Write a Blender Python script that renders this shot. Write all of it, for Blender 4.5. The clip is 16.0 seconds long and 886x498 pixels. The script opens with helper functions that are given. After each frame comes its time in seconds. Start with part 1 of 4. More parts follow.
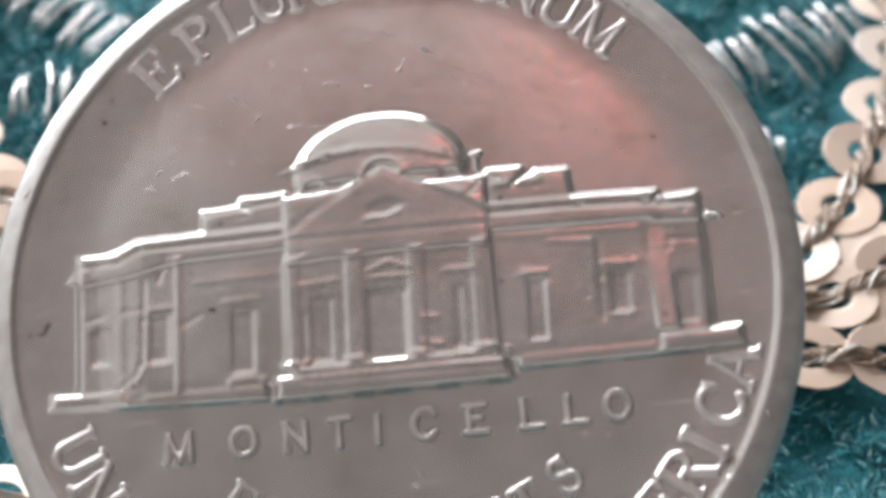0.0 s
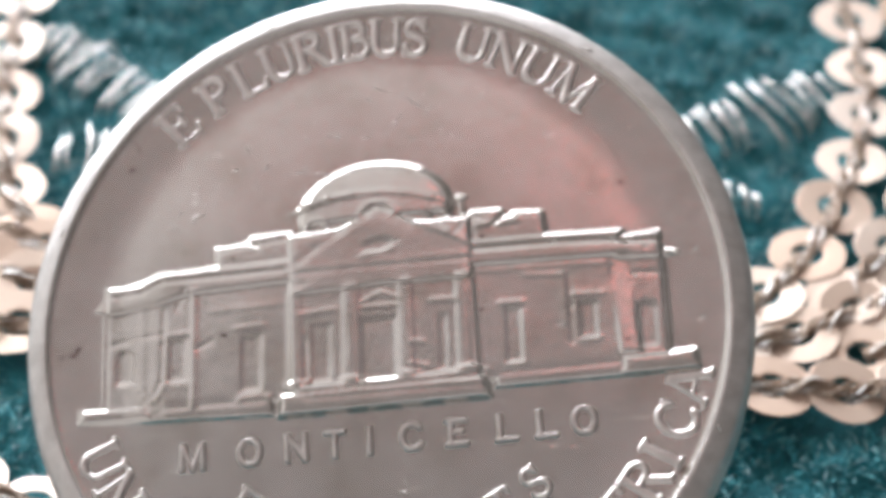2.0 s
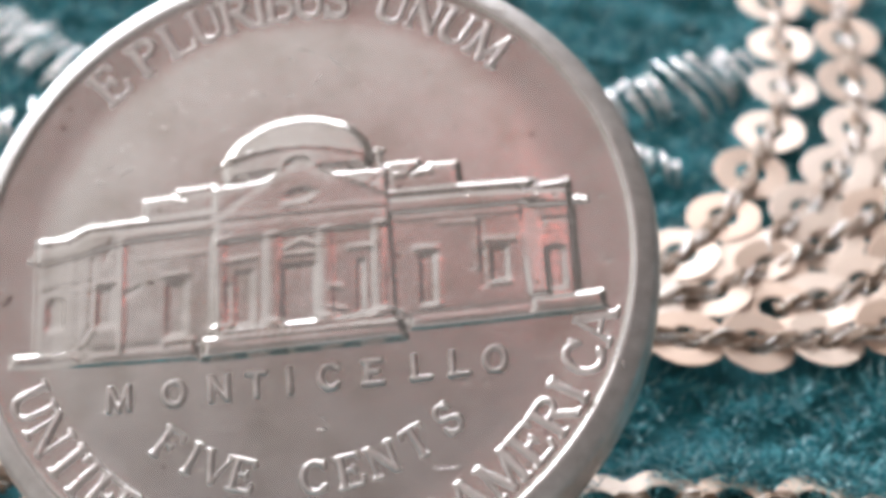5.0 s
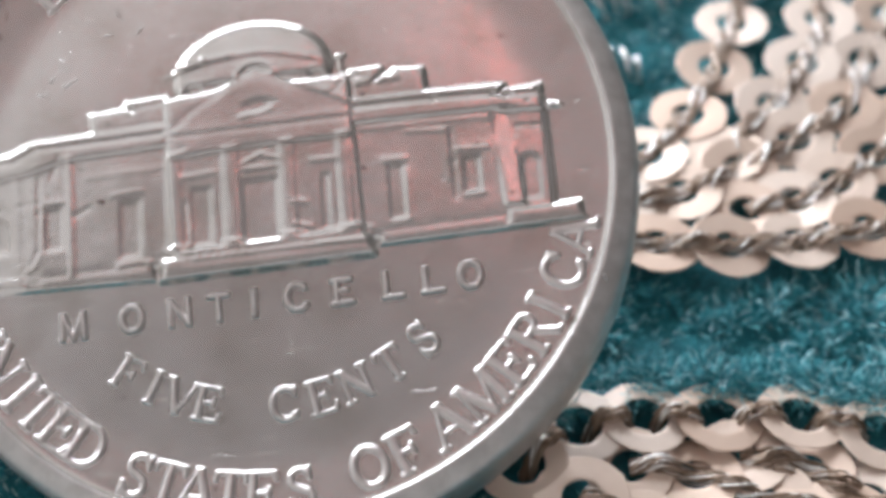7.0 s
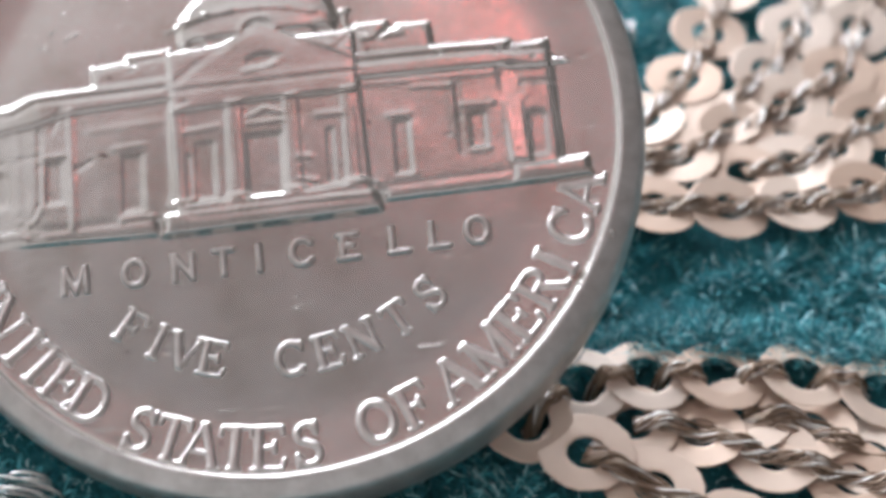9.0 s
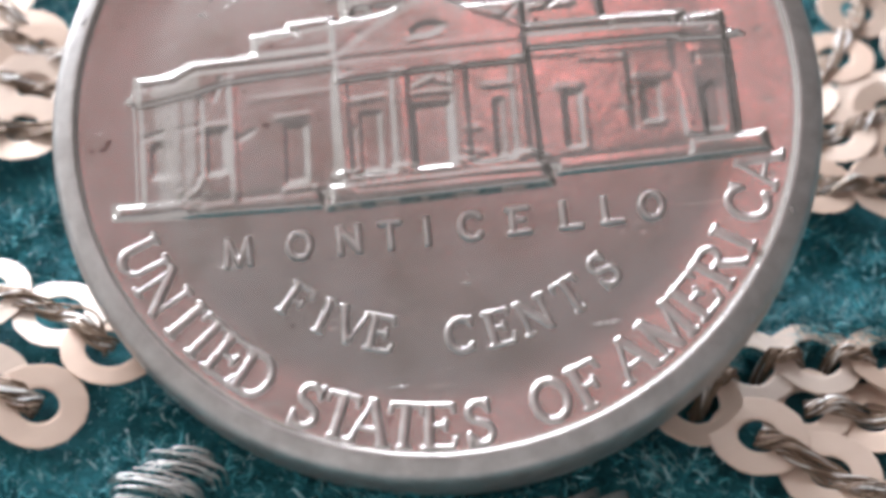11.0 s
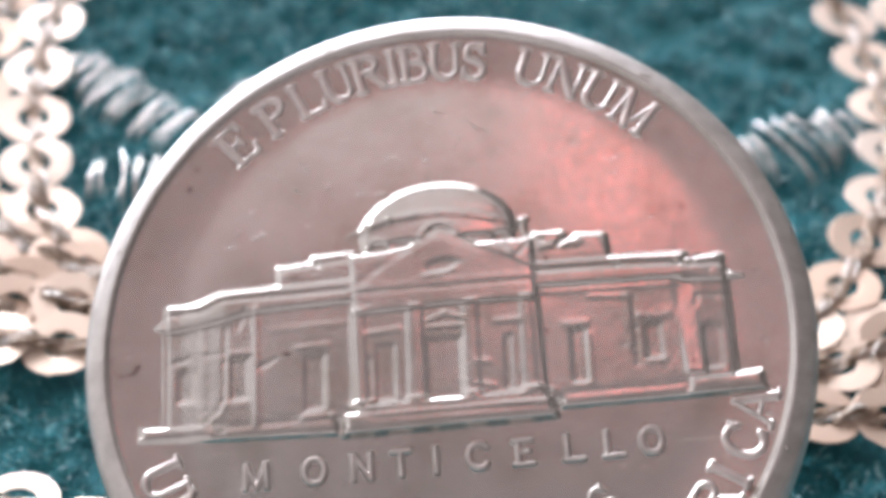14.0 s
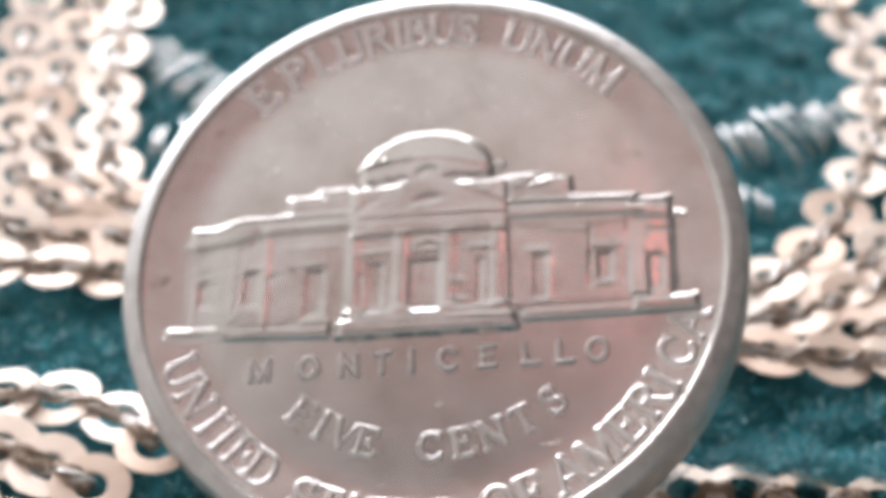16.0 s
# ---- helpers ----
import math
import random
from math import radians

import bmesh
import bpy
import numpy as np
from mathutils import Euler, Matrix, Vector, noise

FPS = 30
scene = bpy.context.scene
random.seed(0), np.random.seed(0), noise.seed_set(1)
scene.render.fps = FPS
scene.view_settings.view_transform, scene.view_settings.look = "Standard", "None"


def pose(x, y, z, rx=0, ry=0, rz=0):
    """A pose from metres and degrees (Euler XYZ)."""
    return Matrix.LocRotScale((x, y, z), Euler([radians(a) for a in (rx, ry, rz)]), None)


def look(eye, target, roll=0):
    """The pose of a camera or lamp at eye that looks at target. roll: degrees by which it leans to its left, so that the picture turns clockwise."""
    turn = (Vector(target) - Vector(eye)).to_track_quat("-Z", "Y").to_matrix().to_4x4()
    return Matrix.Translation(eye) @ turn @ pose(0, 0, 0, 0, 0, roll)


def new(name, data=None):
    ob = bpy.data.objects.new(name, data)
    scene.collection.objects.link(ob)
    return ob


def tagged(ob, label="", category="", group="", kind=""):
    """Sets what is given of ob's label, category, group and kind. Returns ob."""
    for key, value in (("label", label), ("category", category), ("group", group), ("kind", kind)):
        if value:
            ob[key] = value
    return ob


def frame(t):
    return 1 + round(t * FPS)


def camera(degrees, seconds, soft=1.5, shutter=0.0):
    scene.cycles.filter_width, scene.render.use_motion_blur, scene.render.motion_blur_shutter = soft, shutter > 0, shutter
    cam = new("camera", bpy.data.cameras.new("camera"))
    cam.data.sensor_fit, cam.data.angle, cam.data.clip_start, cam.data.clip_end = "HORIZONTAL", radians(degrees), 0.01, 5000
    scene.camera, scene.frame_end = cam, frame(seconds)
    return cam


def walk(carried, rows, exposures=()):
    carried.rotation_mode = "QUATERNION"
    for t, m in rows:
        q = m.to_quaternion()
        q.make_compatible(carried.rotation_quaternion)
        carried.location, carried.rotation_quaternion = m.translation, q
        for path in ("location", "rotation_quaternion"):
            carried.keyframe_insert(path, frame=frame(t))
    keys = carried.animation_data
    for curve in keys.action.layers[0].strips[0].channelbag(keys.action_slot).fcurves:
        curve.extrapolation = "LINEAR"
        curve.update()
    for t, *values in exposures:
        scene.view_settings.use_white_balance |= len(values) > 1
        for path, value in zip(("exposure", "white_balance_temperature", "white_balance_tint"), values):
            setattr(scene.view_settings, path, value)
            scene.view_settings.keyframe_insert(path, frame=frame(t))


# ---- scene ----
# One coin on an embroidered teal cloth, on a table beside a window. Lengths below are in
# millimetres (MM) and are scaled to metres when the meshes are made.
MM = 0.001

# ---- camera and walk ----
cam = camera(28.38, 16.0, soft=4.2)
cam.data.dof.use_dof = True
cam.data.dof.focus_distance = 0.049
cam.data.dof.aperture_fstop = 78
PATH = [
    (0, pose(0.000381, -0.034863, 0.039841, 45.142, -2.018, 1.511)),
    (0.5, pose(0.000493, -0.035179, 0.040431, 45.627, -1.879, 1.535)),
    (1, pose(0.001458, -0.037565, 0.042128, 46.794, -1.103, 2.180)),
    (1.5, pose(0.001924, -0.038412, 0.042137, 47.406, -0.981, 2.818)),
    (2, pose(0.002569, -0.039790, 0.042437, 48.092, -0.836, 3.106)),
    (2.5, pose(0.003251, -0.040828, 0.042465, 48.588, -0.695, 3.352)),
    (3, pose(0.003442, -0.041497, 0.042497, 49.061, -0.752, 3.291)),
    (3.5, pose(0.003620, -0.041843, 0.042272, 49.315, -0.723, 3.491)),
    (4, pose(0.003542, -0.042056, 0.042124, 49.823, -0.872, 3.488)),
    (4.5, pose(0.003867, -0.042660, 0.042104, 50.276, -0.998, 3.506)),
    (5, pose(0.004659, -0.042997, 0.041846, 49.301, -1.065, 2.467)),
    (5.2, pose(0.004723, -0.042616, 0.041800, 48.486, -1.267, 2.155)),
    (7.3, pose(0.002159, -0.040433, 0.040497, 45.448, -2.683, -1.218)),
    (7.5, pose(0.001841, -0.040407, 0.040288, 45.498, -3.071, -1.510)),
    (8, pose(0.001441, -0.040658, 0.039876, 45.560, -3.346, -2.234)),
    (8.2, pose(0.001388, -0.040907, 0.040084, 45.477, -3.416, -2.065)),
    (10.3, pose(-0.001637, -0.041136, 0.038684, 45.177, -3.347, -1.279)),
    (10.5, pose(-0.002365, -0.040954, 0.038551, 45.023, -3.301, -1.026)),
    (11, pose(-0.002622, -0.040458, 0.038247, 45.053, -3.371, -0.498)),
    (11.5, pose(-0.002182, -0.039056, 0.038359, 45.497, -3.403, -0.445)),
    (12, pose(-0.002778, -0.037385, 0.038792, 46.459, -3.553, -0.067)),
    (12.5, pose(-0.002766, -0.036757, 0.039097, 47.334, -3.397, 0.388)),
    (13, pose(-0.003097, -0.036428, 0.039558, 48.614, -3.538, 0.285)),
    (13.5, pose(-0.002579, -0.037835, 0.040250, 49.185, -3.218, 0.904)),
    (14, pose(-0.001421, -0.040823, 0.041495, 50.119, -2.887, 1.709)),
    (14.5, pose(0.000058, -0.043289, 0.042670, 50.363, -2.045, 3.140)),
    (15, pose(0.002000, -0.045870, 0.043186, 52.077, -1.408, 4.670)),
    (15.5, pose(0.003005, -0.048027, 0.043073, 51.650, -1.414, 5.738)),
    (16, pose(0.004383, -0.049789, 0.043337, 52.369, -1.232, 6.530)),
]
walk(cam, PATH, exposures=[(0, -0.1, 6400, 10), (1.5, 0.01, 6430, 11), (4, 0.02, 6550, 13), (7.5, -0.02, 6170, 10), (10.5, -0.05, 6280, 13), (11.5, -0.02, 6280, 13), (13.5, 0.06, 6400, 17), (15, 0.0, 6480, 13), (16, -0.02, 6450, 12)])

# ---- world, window light ----
world = bpy.data.worlds.new("world")
scene.world = world
world.use_nodes = True
wn = world.node_tree
sky = wn.nodes.new("ShaderNodeTexSky")
sky.sky_type = "NISHITA"
sky.sun_disc = False
sky.sun_elevation = radians(38)
sky.sun_rotation = radians(150)
wn.nodes["Background"].inputs[1].default_value = 0.12
wn.links.new(sky.outputs[0], wn.nodes["Background"].inputs[0])

WIN_X0, WIN_X1, WIN_Z0, WIN_Z1, WALL_Y = -2.0, 0.15, 0.14, 1.02, 1.25
lamp_data = bpy.data.lights.new("window_light", "AREA")
lamp_data.shape = "RECTANGLE"
lamp_data.size, lamp_data.size_y = WIN_X1 - WIN_X0 - 0.1, WIN_Z1 - WIN_Z0 - 0.1
lamp_data.energy = 91
lamp_data.color = (0.93, 0.96, 1.0)
window_light = new("window_light", lamp_data)
window_light.matrix_world = look(((WIN_X0 + WIN_X1) / 2, WALL_Y + 0.02, (WIN_Z0 + WIN_Z1) / 2),
                                 ((WIN_X0 + WIN_X1) / 2, 0, (WIN_Z0 + WIN_Z1) / 2))


# ---- materials ----
def material(name, base, rough=0.6, metal=0.0):
    m = bpy.data.materials.new(name)
    m.use_nodes = True
    b = m.node_tree.nodes["Principled BSDF"]
    b.inputs["Base Color"].default_value = (*base, 1)
    b.inputs["Roughness"].default_value = rough
    b.inputs["Metallic"].default_value = metal
    return m, m.node_tree, b


def noise_node(nt, scale, detail=4, rough=0.55, coords="Object"):
    tc = nt.nodes.new("ShaderNodeTexCoord")
    n = nt.nodes.new("ShaderNodeTexNoise")
    n.inputs["Scale"].default_value = scale
    n.inputs["Detail"].default_value = detail
    n.inputs["Roughness"].default_value = rough
    nt.links.new(tc.outputs[coords], n.inputs["Vector"])
    return n


def ramp(nt, source, stops):
    r = nt.nodes.new("ShaderNodeValToRGB")
    e = r.color_ramp.elements
    while len(e) < len(stops):
        e.new(0.5)
    for k, (p, c) in zip(e, stops):
        k.position, k.color = p, (*c, 1)
    nt.links.new(source, r.inputs[0])
    return r


def remap(nt, source, a, b, c, d):
    r = nt.nodes.new("ShaderNodeMapRange")
    for i, v in enumerate((a, b, c, d)):
        r.inputs[i + 1].default_value = v
    nt.links.new(source, r.inputs[0])
    return r


def bump(nt, bsdf, source, distance, strength=1.0, before=None):
    b = nt.nodes.new("ShaderNodeBump")
    b.inputs["Distance"].default_value = distance
    b.inputs["Strength"].default_value = strength
    nt.links.new(source, b.inputs["Height"])
    if before is not None:
        nt.links.new(before.outputs[0], b.inputs["Normal"])
    nt.links.new(b.outputs[0], bsdf.inputs["Normal"])
    return b


# worn cupronickel: satin field, faint blotches of tarnish, hairline scratches
NICKEL, nt, b = material("worn_nickel", (0.60, 0.575, 0.56), 0.3, 0.76)
blotch = noise_node(nt, 420, 5, 0.6)
tone = ramp(nt, blotch.outputs[0], [(0.28, (0.47, 0.44, 0.405)), (0.5, (0.58, 0.555, 0.53)), (0.75, (0.64, 0.62, 0.60))])
specks = noise_node(nt, 1700, 2, 0.5)
spots = ramp(nt, specks.outputs[0], [(0.245, (0.45, 0.42, 0.4)), (0.285, (1, 1, 1))])
dirt = nt.nodes.new("ShaderNodeMix")
dirt.data_type, dirt.blend_type = "RGBA", "MULTIPLY"
dirt.inputs["Factor"].default_value = 1.0
nt.links.new(tone.outputs[0], dirt.inputs["A"])
nt.links.new(spots.outputs[0], dirt.inputs["B"])
nt.links.new(dirt.outputs["Result"], b.inputs["Base Color"])
grain = noise_node(nt, 2600, 6, 0.7)
nt.links.new(remap(nt, grain.outputs[0], 0.3, 0.7, 0.15, 0.22).outputs[0], b.inputs["Roughness"])
pits = noise_node(nt, 3800, 4, 0.6)
first = bump(nt, b, pits.outputs[0], 0.000005, 0.5)
waves = noise_node(nt, 520, 4, 0.55)
second = bump(nt, b, waves.outputs[0], 0.00004, 0.4, first)
for turn, fine, across, cutoff, depth in ((0.6, 300, 9000, 0.7, 0.000006), (-0.9, 420, 5200, 0.74, 0.000012)):
    tc = nt.nodes.new("ShaderNodeTexCoord")
    stretch = nt.nodes.new("ShaderNodeMapping")
    stretch.inputs["Rotation"].default_value = (0, 0, turn)
    stretch.inputs["Scale"].default_value = (fine, across, fine)
    nt.links.new(tc.outputs["Object"], stretch.inputs[0])
    hair = nt.nodes.new("ShaderNodeTexNoise")
    hair.inputs["Scale"].default_value = 1.0
    hair.inputs["Detail"].default_value = 2
    nt.links.new(stretch.outputs[0], hair.inputs["Vector"])
    second = bump(nt, b, ramp(nt, hair.outputs[0], [(cutoff, (1, 1, 1)), (cutoff + 0.06, (0, 0, 0))]).outputs[0], depth, 0.7, second)

dents = nt.nodes.new("ShaderNodeTexVoronoi")
dents.inputs["Scale"].default_value = 620
dents.inputs["Randomness"].default_value = 1.0
tc = nt.nodes.new("ShaderNodeTexCoord")
warp = nt.nodes.new("ShaderNodeMapping")
warp.inputs["Scale"].default_value = (1.0, 1.7, 1.0)
nt.links.new(tc.outputs["Object"], warp.inputs[0])
nt.links.new(warp.outputs[0], dents.inputs["Vector"])
second = bump(nt, b, ramp(nt, dents.outputs["Distance"], [(0.03, (0, 0, 0)), (0.09, (1, 1, 1))]).outputs[0], 0.00001, 0.8, second)
scuff = noise_node(nt, 1500, 6, 0.75)
second = bump(nt, b, scuff.outputs[0], 0.00001, 0.3, second)

# the coin's edge: dull, handled metal
EDGE, nt, b = material("dull_nickel_edge", (0.6, 0.57, 0.55), 0.4, 0.7)
nt.links.new(ramp(nt, noise_node(nt, 1500, 5, 0.6).outputs[0], [(0.3, (0.50, 0.475, 0.455)), (0.7, (0.68, 0.655, 0.635))]).outputs[0], b.inputs["Base Color"])
bump(nt, b, noise_node(nt, 2500, 5, 0.65).outputs[0], 0.00003, 0.6)

# raised lettering: brighter, burnished by handling
LETTER, nt, b = material("burnished_nickel", (0.7, 0.67, 0.65), 0.28, 0.85)
nt.links.new(ramp(nt, noise_node(nt, 1800, 5, 0.6).outputs[0], [(0.3, (0.56, 0.53, 0.51)), (0.7, (0.72, 0.695, 0.675))]).outputs[0], b.inputs["Base Color"])
bump(nt, b, noise_node(nt, 3200, 4, 0.6).outputs[0], 0.00002, 0.5)

# champagne lacquered sequins
SEQUIN, nt, b = material("champagne_sequin", (0.72, 0.56, 0.44), 0.4, 0.45)
info = nt.nodes.new("ShaderNodeObjectInfo")
nt.links.new(ramp(nt, info.outputs["Random"], [(0.0, (0.6, 0.445, 0.345)), (0.5, (0.7, 0.56, 0.46)), (1.0, (0.77, 0.66, 0.575))]).outputs[0], b.inputs["Base Color"])
wave = noise_node(nt, 900, 3, 0.5)
bump(nt, b, wave.outputs[0], 0.00006, 0.5)
nt.links.new(remap(nt, noise_node(nt, 5000, 4, 0.6).outputs[0], 0.3, 0.7, 0.46, 0.58).outputs[0], b.inputs["Roughness"])

# brown lurex cord that holds the sequins: some strands dull brown, some silvery
# the palest stop also colours glints painted along the strands
CORD, nt, b = material("brown_cord", (0.30, 0.22, 0.16), 0.38, 0.45)
tone = nt.nodes.new("ShaderNodeAttribute")
tone.attribute_name = "strand"
nt.links.new(ramp(nt, tone.outputs["Fac"], [(0.0, (0.21, 0.14, 0.095)), (0.4, (0.34, 0.25, 0.185)), (0.6, (0.46, 0.375, 0.3)), (0.72, (0.88, 0.86, 0.83))]).outputs[0], b.inputs["Base Color"])
bump(nt, b, noise_node(nt, 5000, 3, 0.6).outputs[0], 0.00008, 0.8)

# silver tinsel thread
TINSEL, nt, b = material("silver_tinsel", (0.66, 0.65, 0.63), 0.32, 0.9)
bump(nt, b, noise_node(nt, 5000, 3, 0.5).outputs[0], 0.00006, 0.7)

# teal wool ground and its loose pile
FELT, nt, b = material("teal_felt", (0.012, 0.10, 0.12), 0.95)
nt.links.new(ramp(nt, noise_node(nt, 900, 5, 0.65).outputs[0], [(0.3, (0.008, 0.075, 0.092)), (0.55, (0.02, 0.17, 0.2)), (0.75, (0.05, 0.285, 0.32))]).outputs[0], b.inputs["Base Color"])
bump(nt, b, noise_node(nt, 4000, 4, 0.6).outputs[0], 0.0002, 0.8)

PILE, nt, b = material("teal_wool_fibre", (0.02, 0.16, 0.18), 0.75)
geo = nt.nodes.new("ShaderNodeNewGeometry")
nt.links.new(ramp(nt, geo.outputs["Random Per Island"], [(0.0, (0.014, 0.12, 0.145)), (0.5, (0.032, 0.28, 0.325)), (0.75, (0.11, 0.48, 0.53)), (1.0, (0.56, 0.78, 0.8))]).outputs[0], b.inputs["Base Color"])

PLASTER, nt, b = material("white_plaster", (0.78, 0.75, 0.71), 0.9)
nt.links.new(ramp(nt, noise_node(nt, 6, 5).outputs[0], [(0.3, (0.56, 0.54, 0.515)), (0.7, (0.64, 0.615, 0.59))]).outputs[0], b.inputs["Base Color"])
bump(nt, b, noise_node(nt, 60, 3).outputs[0], 0.002, 0.3)
# unseen east wall kept grey to cut fill light from that side
GREYWALL, nt, b = material("low_fill_grey", (0.2, 0.195, 0.19), 0.8)
nt.links.new(ramp(nt, noise_node(nt, 5, 5).outputs[0], [(0.3, (0.17, 0.165, 0.16)), (0.7, (0.23, 0.225, 0.22))]).outputs[0], b.inputs["Base Color"])
bump(nt, b, noise_node(nt, 60, 3).outputs[0], 0.002, 0.3)
WOOD, nt, b = material("oak_wood", (0.3, 0.19, 0.11), 0.5)
tc = nt.nodes.new("ShaderNodeTexCoord")
stretch = nt.nodes.new("ShaderNodeMapping")
stretch.inputs["Scale"].default_value = (2, 40, 40)
nt.links.new(tc.outputs["Object"], stretch.inputs[0])
veins = nt.nodes.new("ShaderNodeTexNoise")
veins.inputs["Detail"].default_value = 6
veins.inputs["Scale"].default_value = 1.5
nt.links.new(stretch.outputs[0], veins.inputs["Vector"])
nt.links.new(ramp(nt, veins.outputs[0], [(0.3, (0.2, 0.12, 0.07)), (0.7, (0.36, 0.24, 0.14))]).outputs[0], b.inputs["Base Color"])
WHITE, nt, b = material("white_paint", (0.8, 0.8, 0.78), 0.4)
bump(nt, b, noise_node(nt, 300, 2).outputs[0], 0.0004, 0.3)
STEEL, nt, b = material("brushed_steel", (0.5, 0.5, 0.5), 0.35, 1.0)
bump(nt, b, noise_node(nt, 3000, 2).outputs[0], 0.00003, 0.4)
# red emission added only so the coin reflects red; no such lamp is known
GLOW, nt, b = material("red_reflection_glow", (0.8, 0.1, 0.08), 0.4)
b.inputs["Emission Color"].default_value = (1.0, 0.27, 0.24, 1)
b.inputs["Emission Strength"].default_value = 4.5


# ---- mesh helpers ----
def mesh_object(name, verts, faces, mat, parent=None, label="", smooth=False):
    me = bpy.data.meshes.new(name)
    me.from_pydata([tuple(v) for v in verts], [], [tuple(f) for f in faces])
    me.materials.append(mat)
    if smooth:
        me.polygons.foreach_set("use_smooth", [True] * len(me.polygons))
    me.update()
    ob = new(name, me)
    ob.parent = parent
    return tagged(ob, label)


def part(name, bm, mat, parent=None, label="", smooth=False):
    me = bpy.data.meshes.new(name)
    bm.to_mesh(me)
    bm.free()
    me.materials.append(mat)
    if smooth:
        me.polygons.foreach_set("use_smooth", [True] * len(me.polygons))
    ob = new(name, me)
    ob.parent = parent
    return tagged(ob, label)


def box_bm(x0, x1, y0, y1, z0, z1, bevel=0.0):
    bm = bmesh.new()
    m = Matrix.Translation(((x0 + x1) / 2, (y0 + y1) / 2, (z0 + z1) / 2)) @ Matrix.Diagonal((x1 - x0, y1 - y0, z1 - z0, 1))
    bmesh.ops.create_cube(bm, size=1, matrix=m)
    if bevel:
        bmesh.ops.bevel(bm, geom=bm.edges[:], offset=bevel, segments=2, affect="EDGES", profile=0.5)
    return bm


def lathe(profile, steps, centre=(0, 0, 0)):
    """Verts and faces of a profile of (radius, height) turned round the z axis."""
    a = np.linspace(0, 2 * np.pi, steps, endpoint=False)
    verts = [(r * math.cos(t) + centre[0], r * math.sin(t) + centre[1], z + centre[2]) for r, z in profile for t in a]
    faces = [(i * steps + j, i * steps + (j + 1) % steps, (i + 1) * steps + (j + 1) % steps, (i + 1) * steps + j)
             for i in range(len(profile) - 1) for j in range(steps)]
    faces.append(tuple(reversed(range(steps))))
    n = (len(profile) - 1) * steps
    faces.append(tuple(range(n, n + steps)))
    return verts, faces


def tube(points, radius, sides=6, flat=1.0):
    """Verts and faces of a round tube along points (an n x 3 array)."""
    p = np.asarray(points, float)
    t = np.gradient(p, axis=0)
    t /= np.linalg.norm(t, axis=1)[:, None] + 1e-12
    up = np.tile([0.0, 0.0, 1.0], (len(p), 1))
    s = np.cross(t, up)
    s /= np.linalg.norm(s, axis=1)[:, None] + 1e-9
    u = np.cross(s, t)
    ang = np.linspace(0, 2 * np.pi, sides, endpoint=False)
    r = np.full((len(p), sides), float(radius))
    u = u * flat
    v = (p[:, None] + (s[:, None] * np.cos(ang)[None, :, None] + u[:, None] * np.sin(ang)[None, :, None]) * r[:, :, None]).reshape(-1, 3)
    f = [(i * sides + j, i * sides + (j + 1) % sides, (i + 1) * sides + (j + 1) % sides, (i + 1) * sides + j)
         for i in range(len(p) - 1) for j in range(sides)]
    f += [tuple(reversed(range(sides))), tuple(range((len(p) - 1) * sides, len(p) * sides))]
    return v, f


def joined(pieces):
    verts, faces, n = [], [], 0
    for v, f in pieces:
        verts.extend(v)
        faces.extend(tuple(i + n for i in face) for face in f)
        n += len(v)
    return np.array(verts), faces


def spline(points, per=12):
    """A smooth curve through points (Catmull-Rom)."""
    p = np.asarray(points, float)
    q = np.vstack([2 * p[0] - p[1], p, 2 * p[-1] - p[-2]])
    out = []
    for i in range(1, len(q) - 2):
        for k in np.linspace(0, 1, per, endpoint=False):
            a, b_, c, d = q[i - 1], q[i], q[i + 1], q[i + 2]
            out.append(0.5 * (2 * b_ + (c - a) * k + (2 * a - 5 * b_ + 4 * c - d) * k ** 2 + (3 * b_ - a - 3 * c + d) * k ** 3))
    out.append(q[-2])
    return np.array(out)


# ---- the room round the table ----
RX0, RX1, RY0, RZ0, RZ1, TH = -2.3, 1.7, -1.6, -0.75, 1.7, 0.12
tagged(part("floor", box_bm(RX0 - TH, RX1 + TH, RY0 - TH, WALL_Y + TH, RZ0 - TH, RZ0), WOOD), "brown wooden floor of the room", "floor", kind="structure")
tagged(part("ceiling", box_bm(RX0 - TH, RX1 + TH, RY0 - TH, WALL_Y + TH, RZ1, RZ1 + TH), PLASTER), "plain white plaster ceiling", "ceiling", kind="structure")
tagged(part("wall_west", box_bm(RX0 - TH, RX0, RY0 - TH, WALL_Y + TH, RZ0, RZ1), PLASTER), "plain white plaster wall", "wall", kind="structure")
tagged(part("wall_east", box_bm(RX1, RX1 + TH, RY0 - TH, WALL_Y + TH, RZ0, RZ1), GREYWALL), "unseen grey wall, darkened to cut fill light", "wall", kind="structure")
tagged(part("wall_south", box_bm(RX0, RX1, RY0 - TH, RY0, RZ0, RZ1), PLASTER), "plain white plaster wall", "wall", kind="structure")
bm = bmesh.new()
for x0, x1, z0, z1 in ((RX0, WIN_X0, RZ0, RZ1), (WIN_X1, RX1, RZ0, RZ1), (WIN_X0, WIN_X1, RZ0, WIN_Z0), (WIN_X0, WIN_X1, WIN_Z1, RZ1)):
    m = Matrix.Translation(((x0 + x1) / 2, WALL_Y + TH / 2, (z0 + z1) / 2)) @ Matrix.Diagonal((x1 - x0, TH, z1 - z0, 1))
    bmesh.ops.create_cube(bm, size=1, matrix=m)
tagged(part("wall_north", bm, PLASTER), "white plaster wall with a window opening", "wall", kind="structure")
window = tagged(new("window_1"), "white painted window frame in the wall", "window", kind="structure")
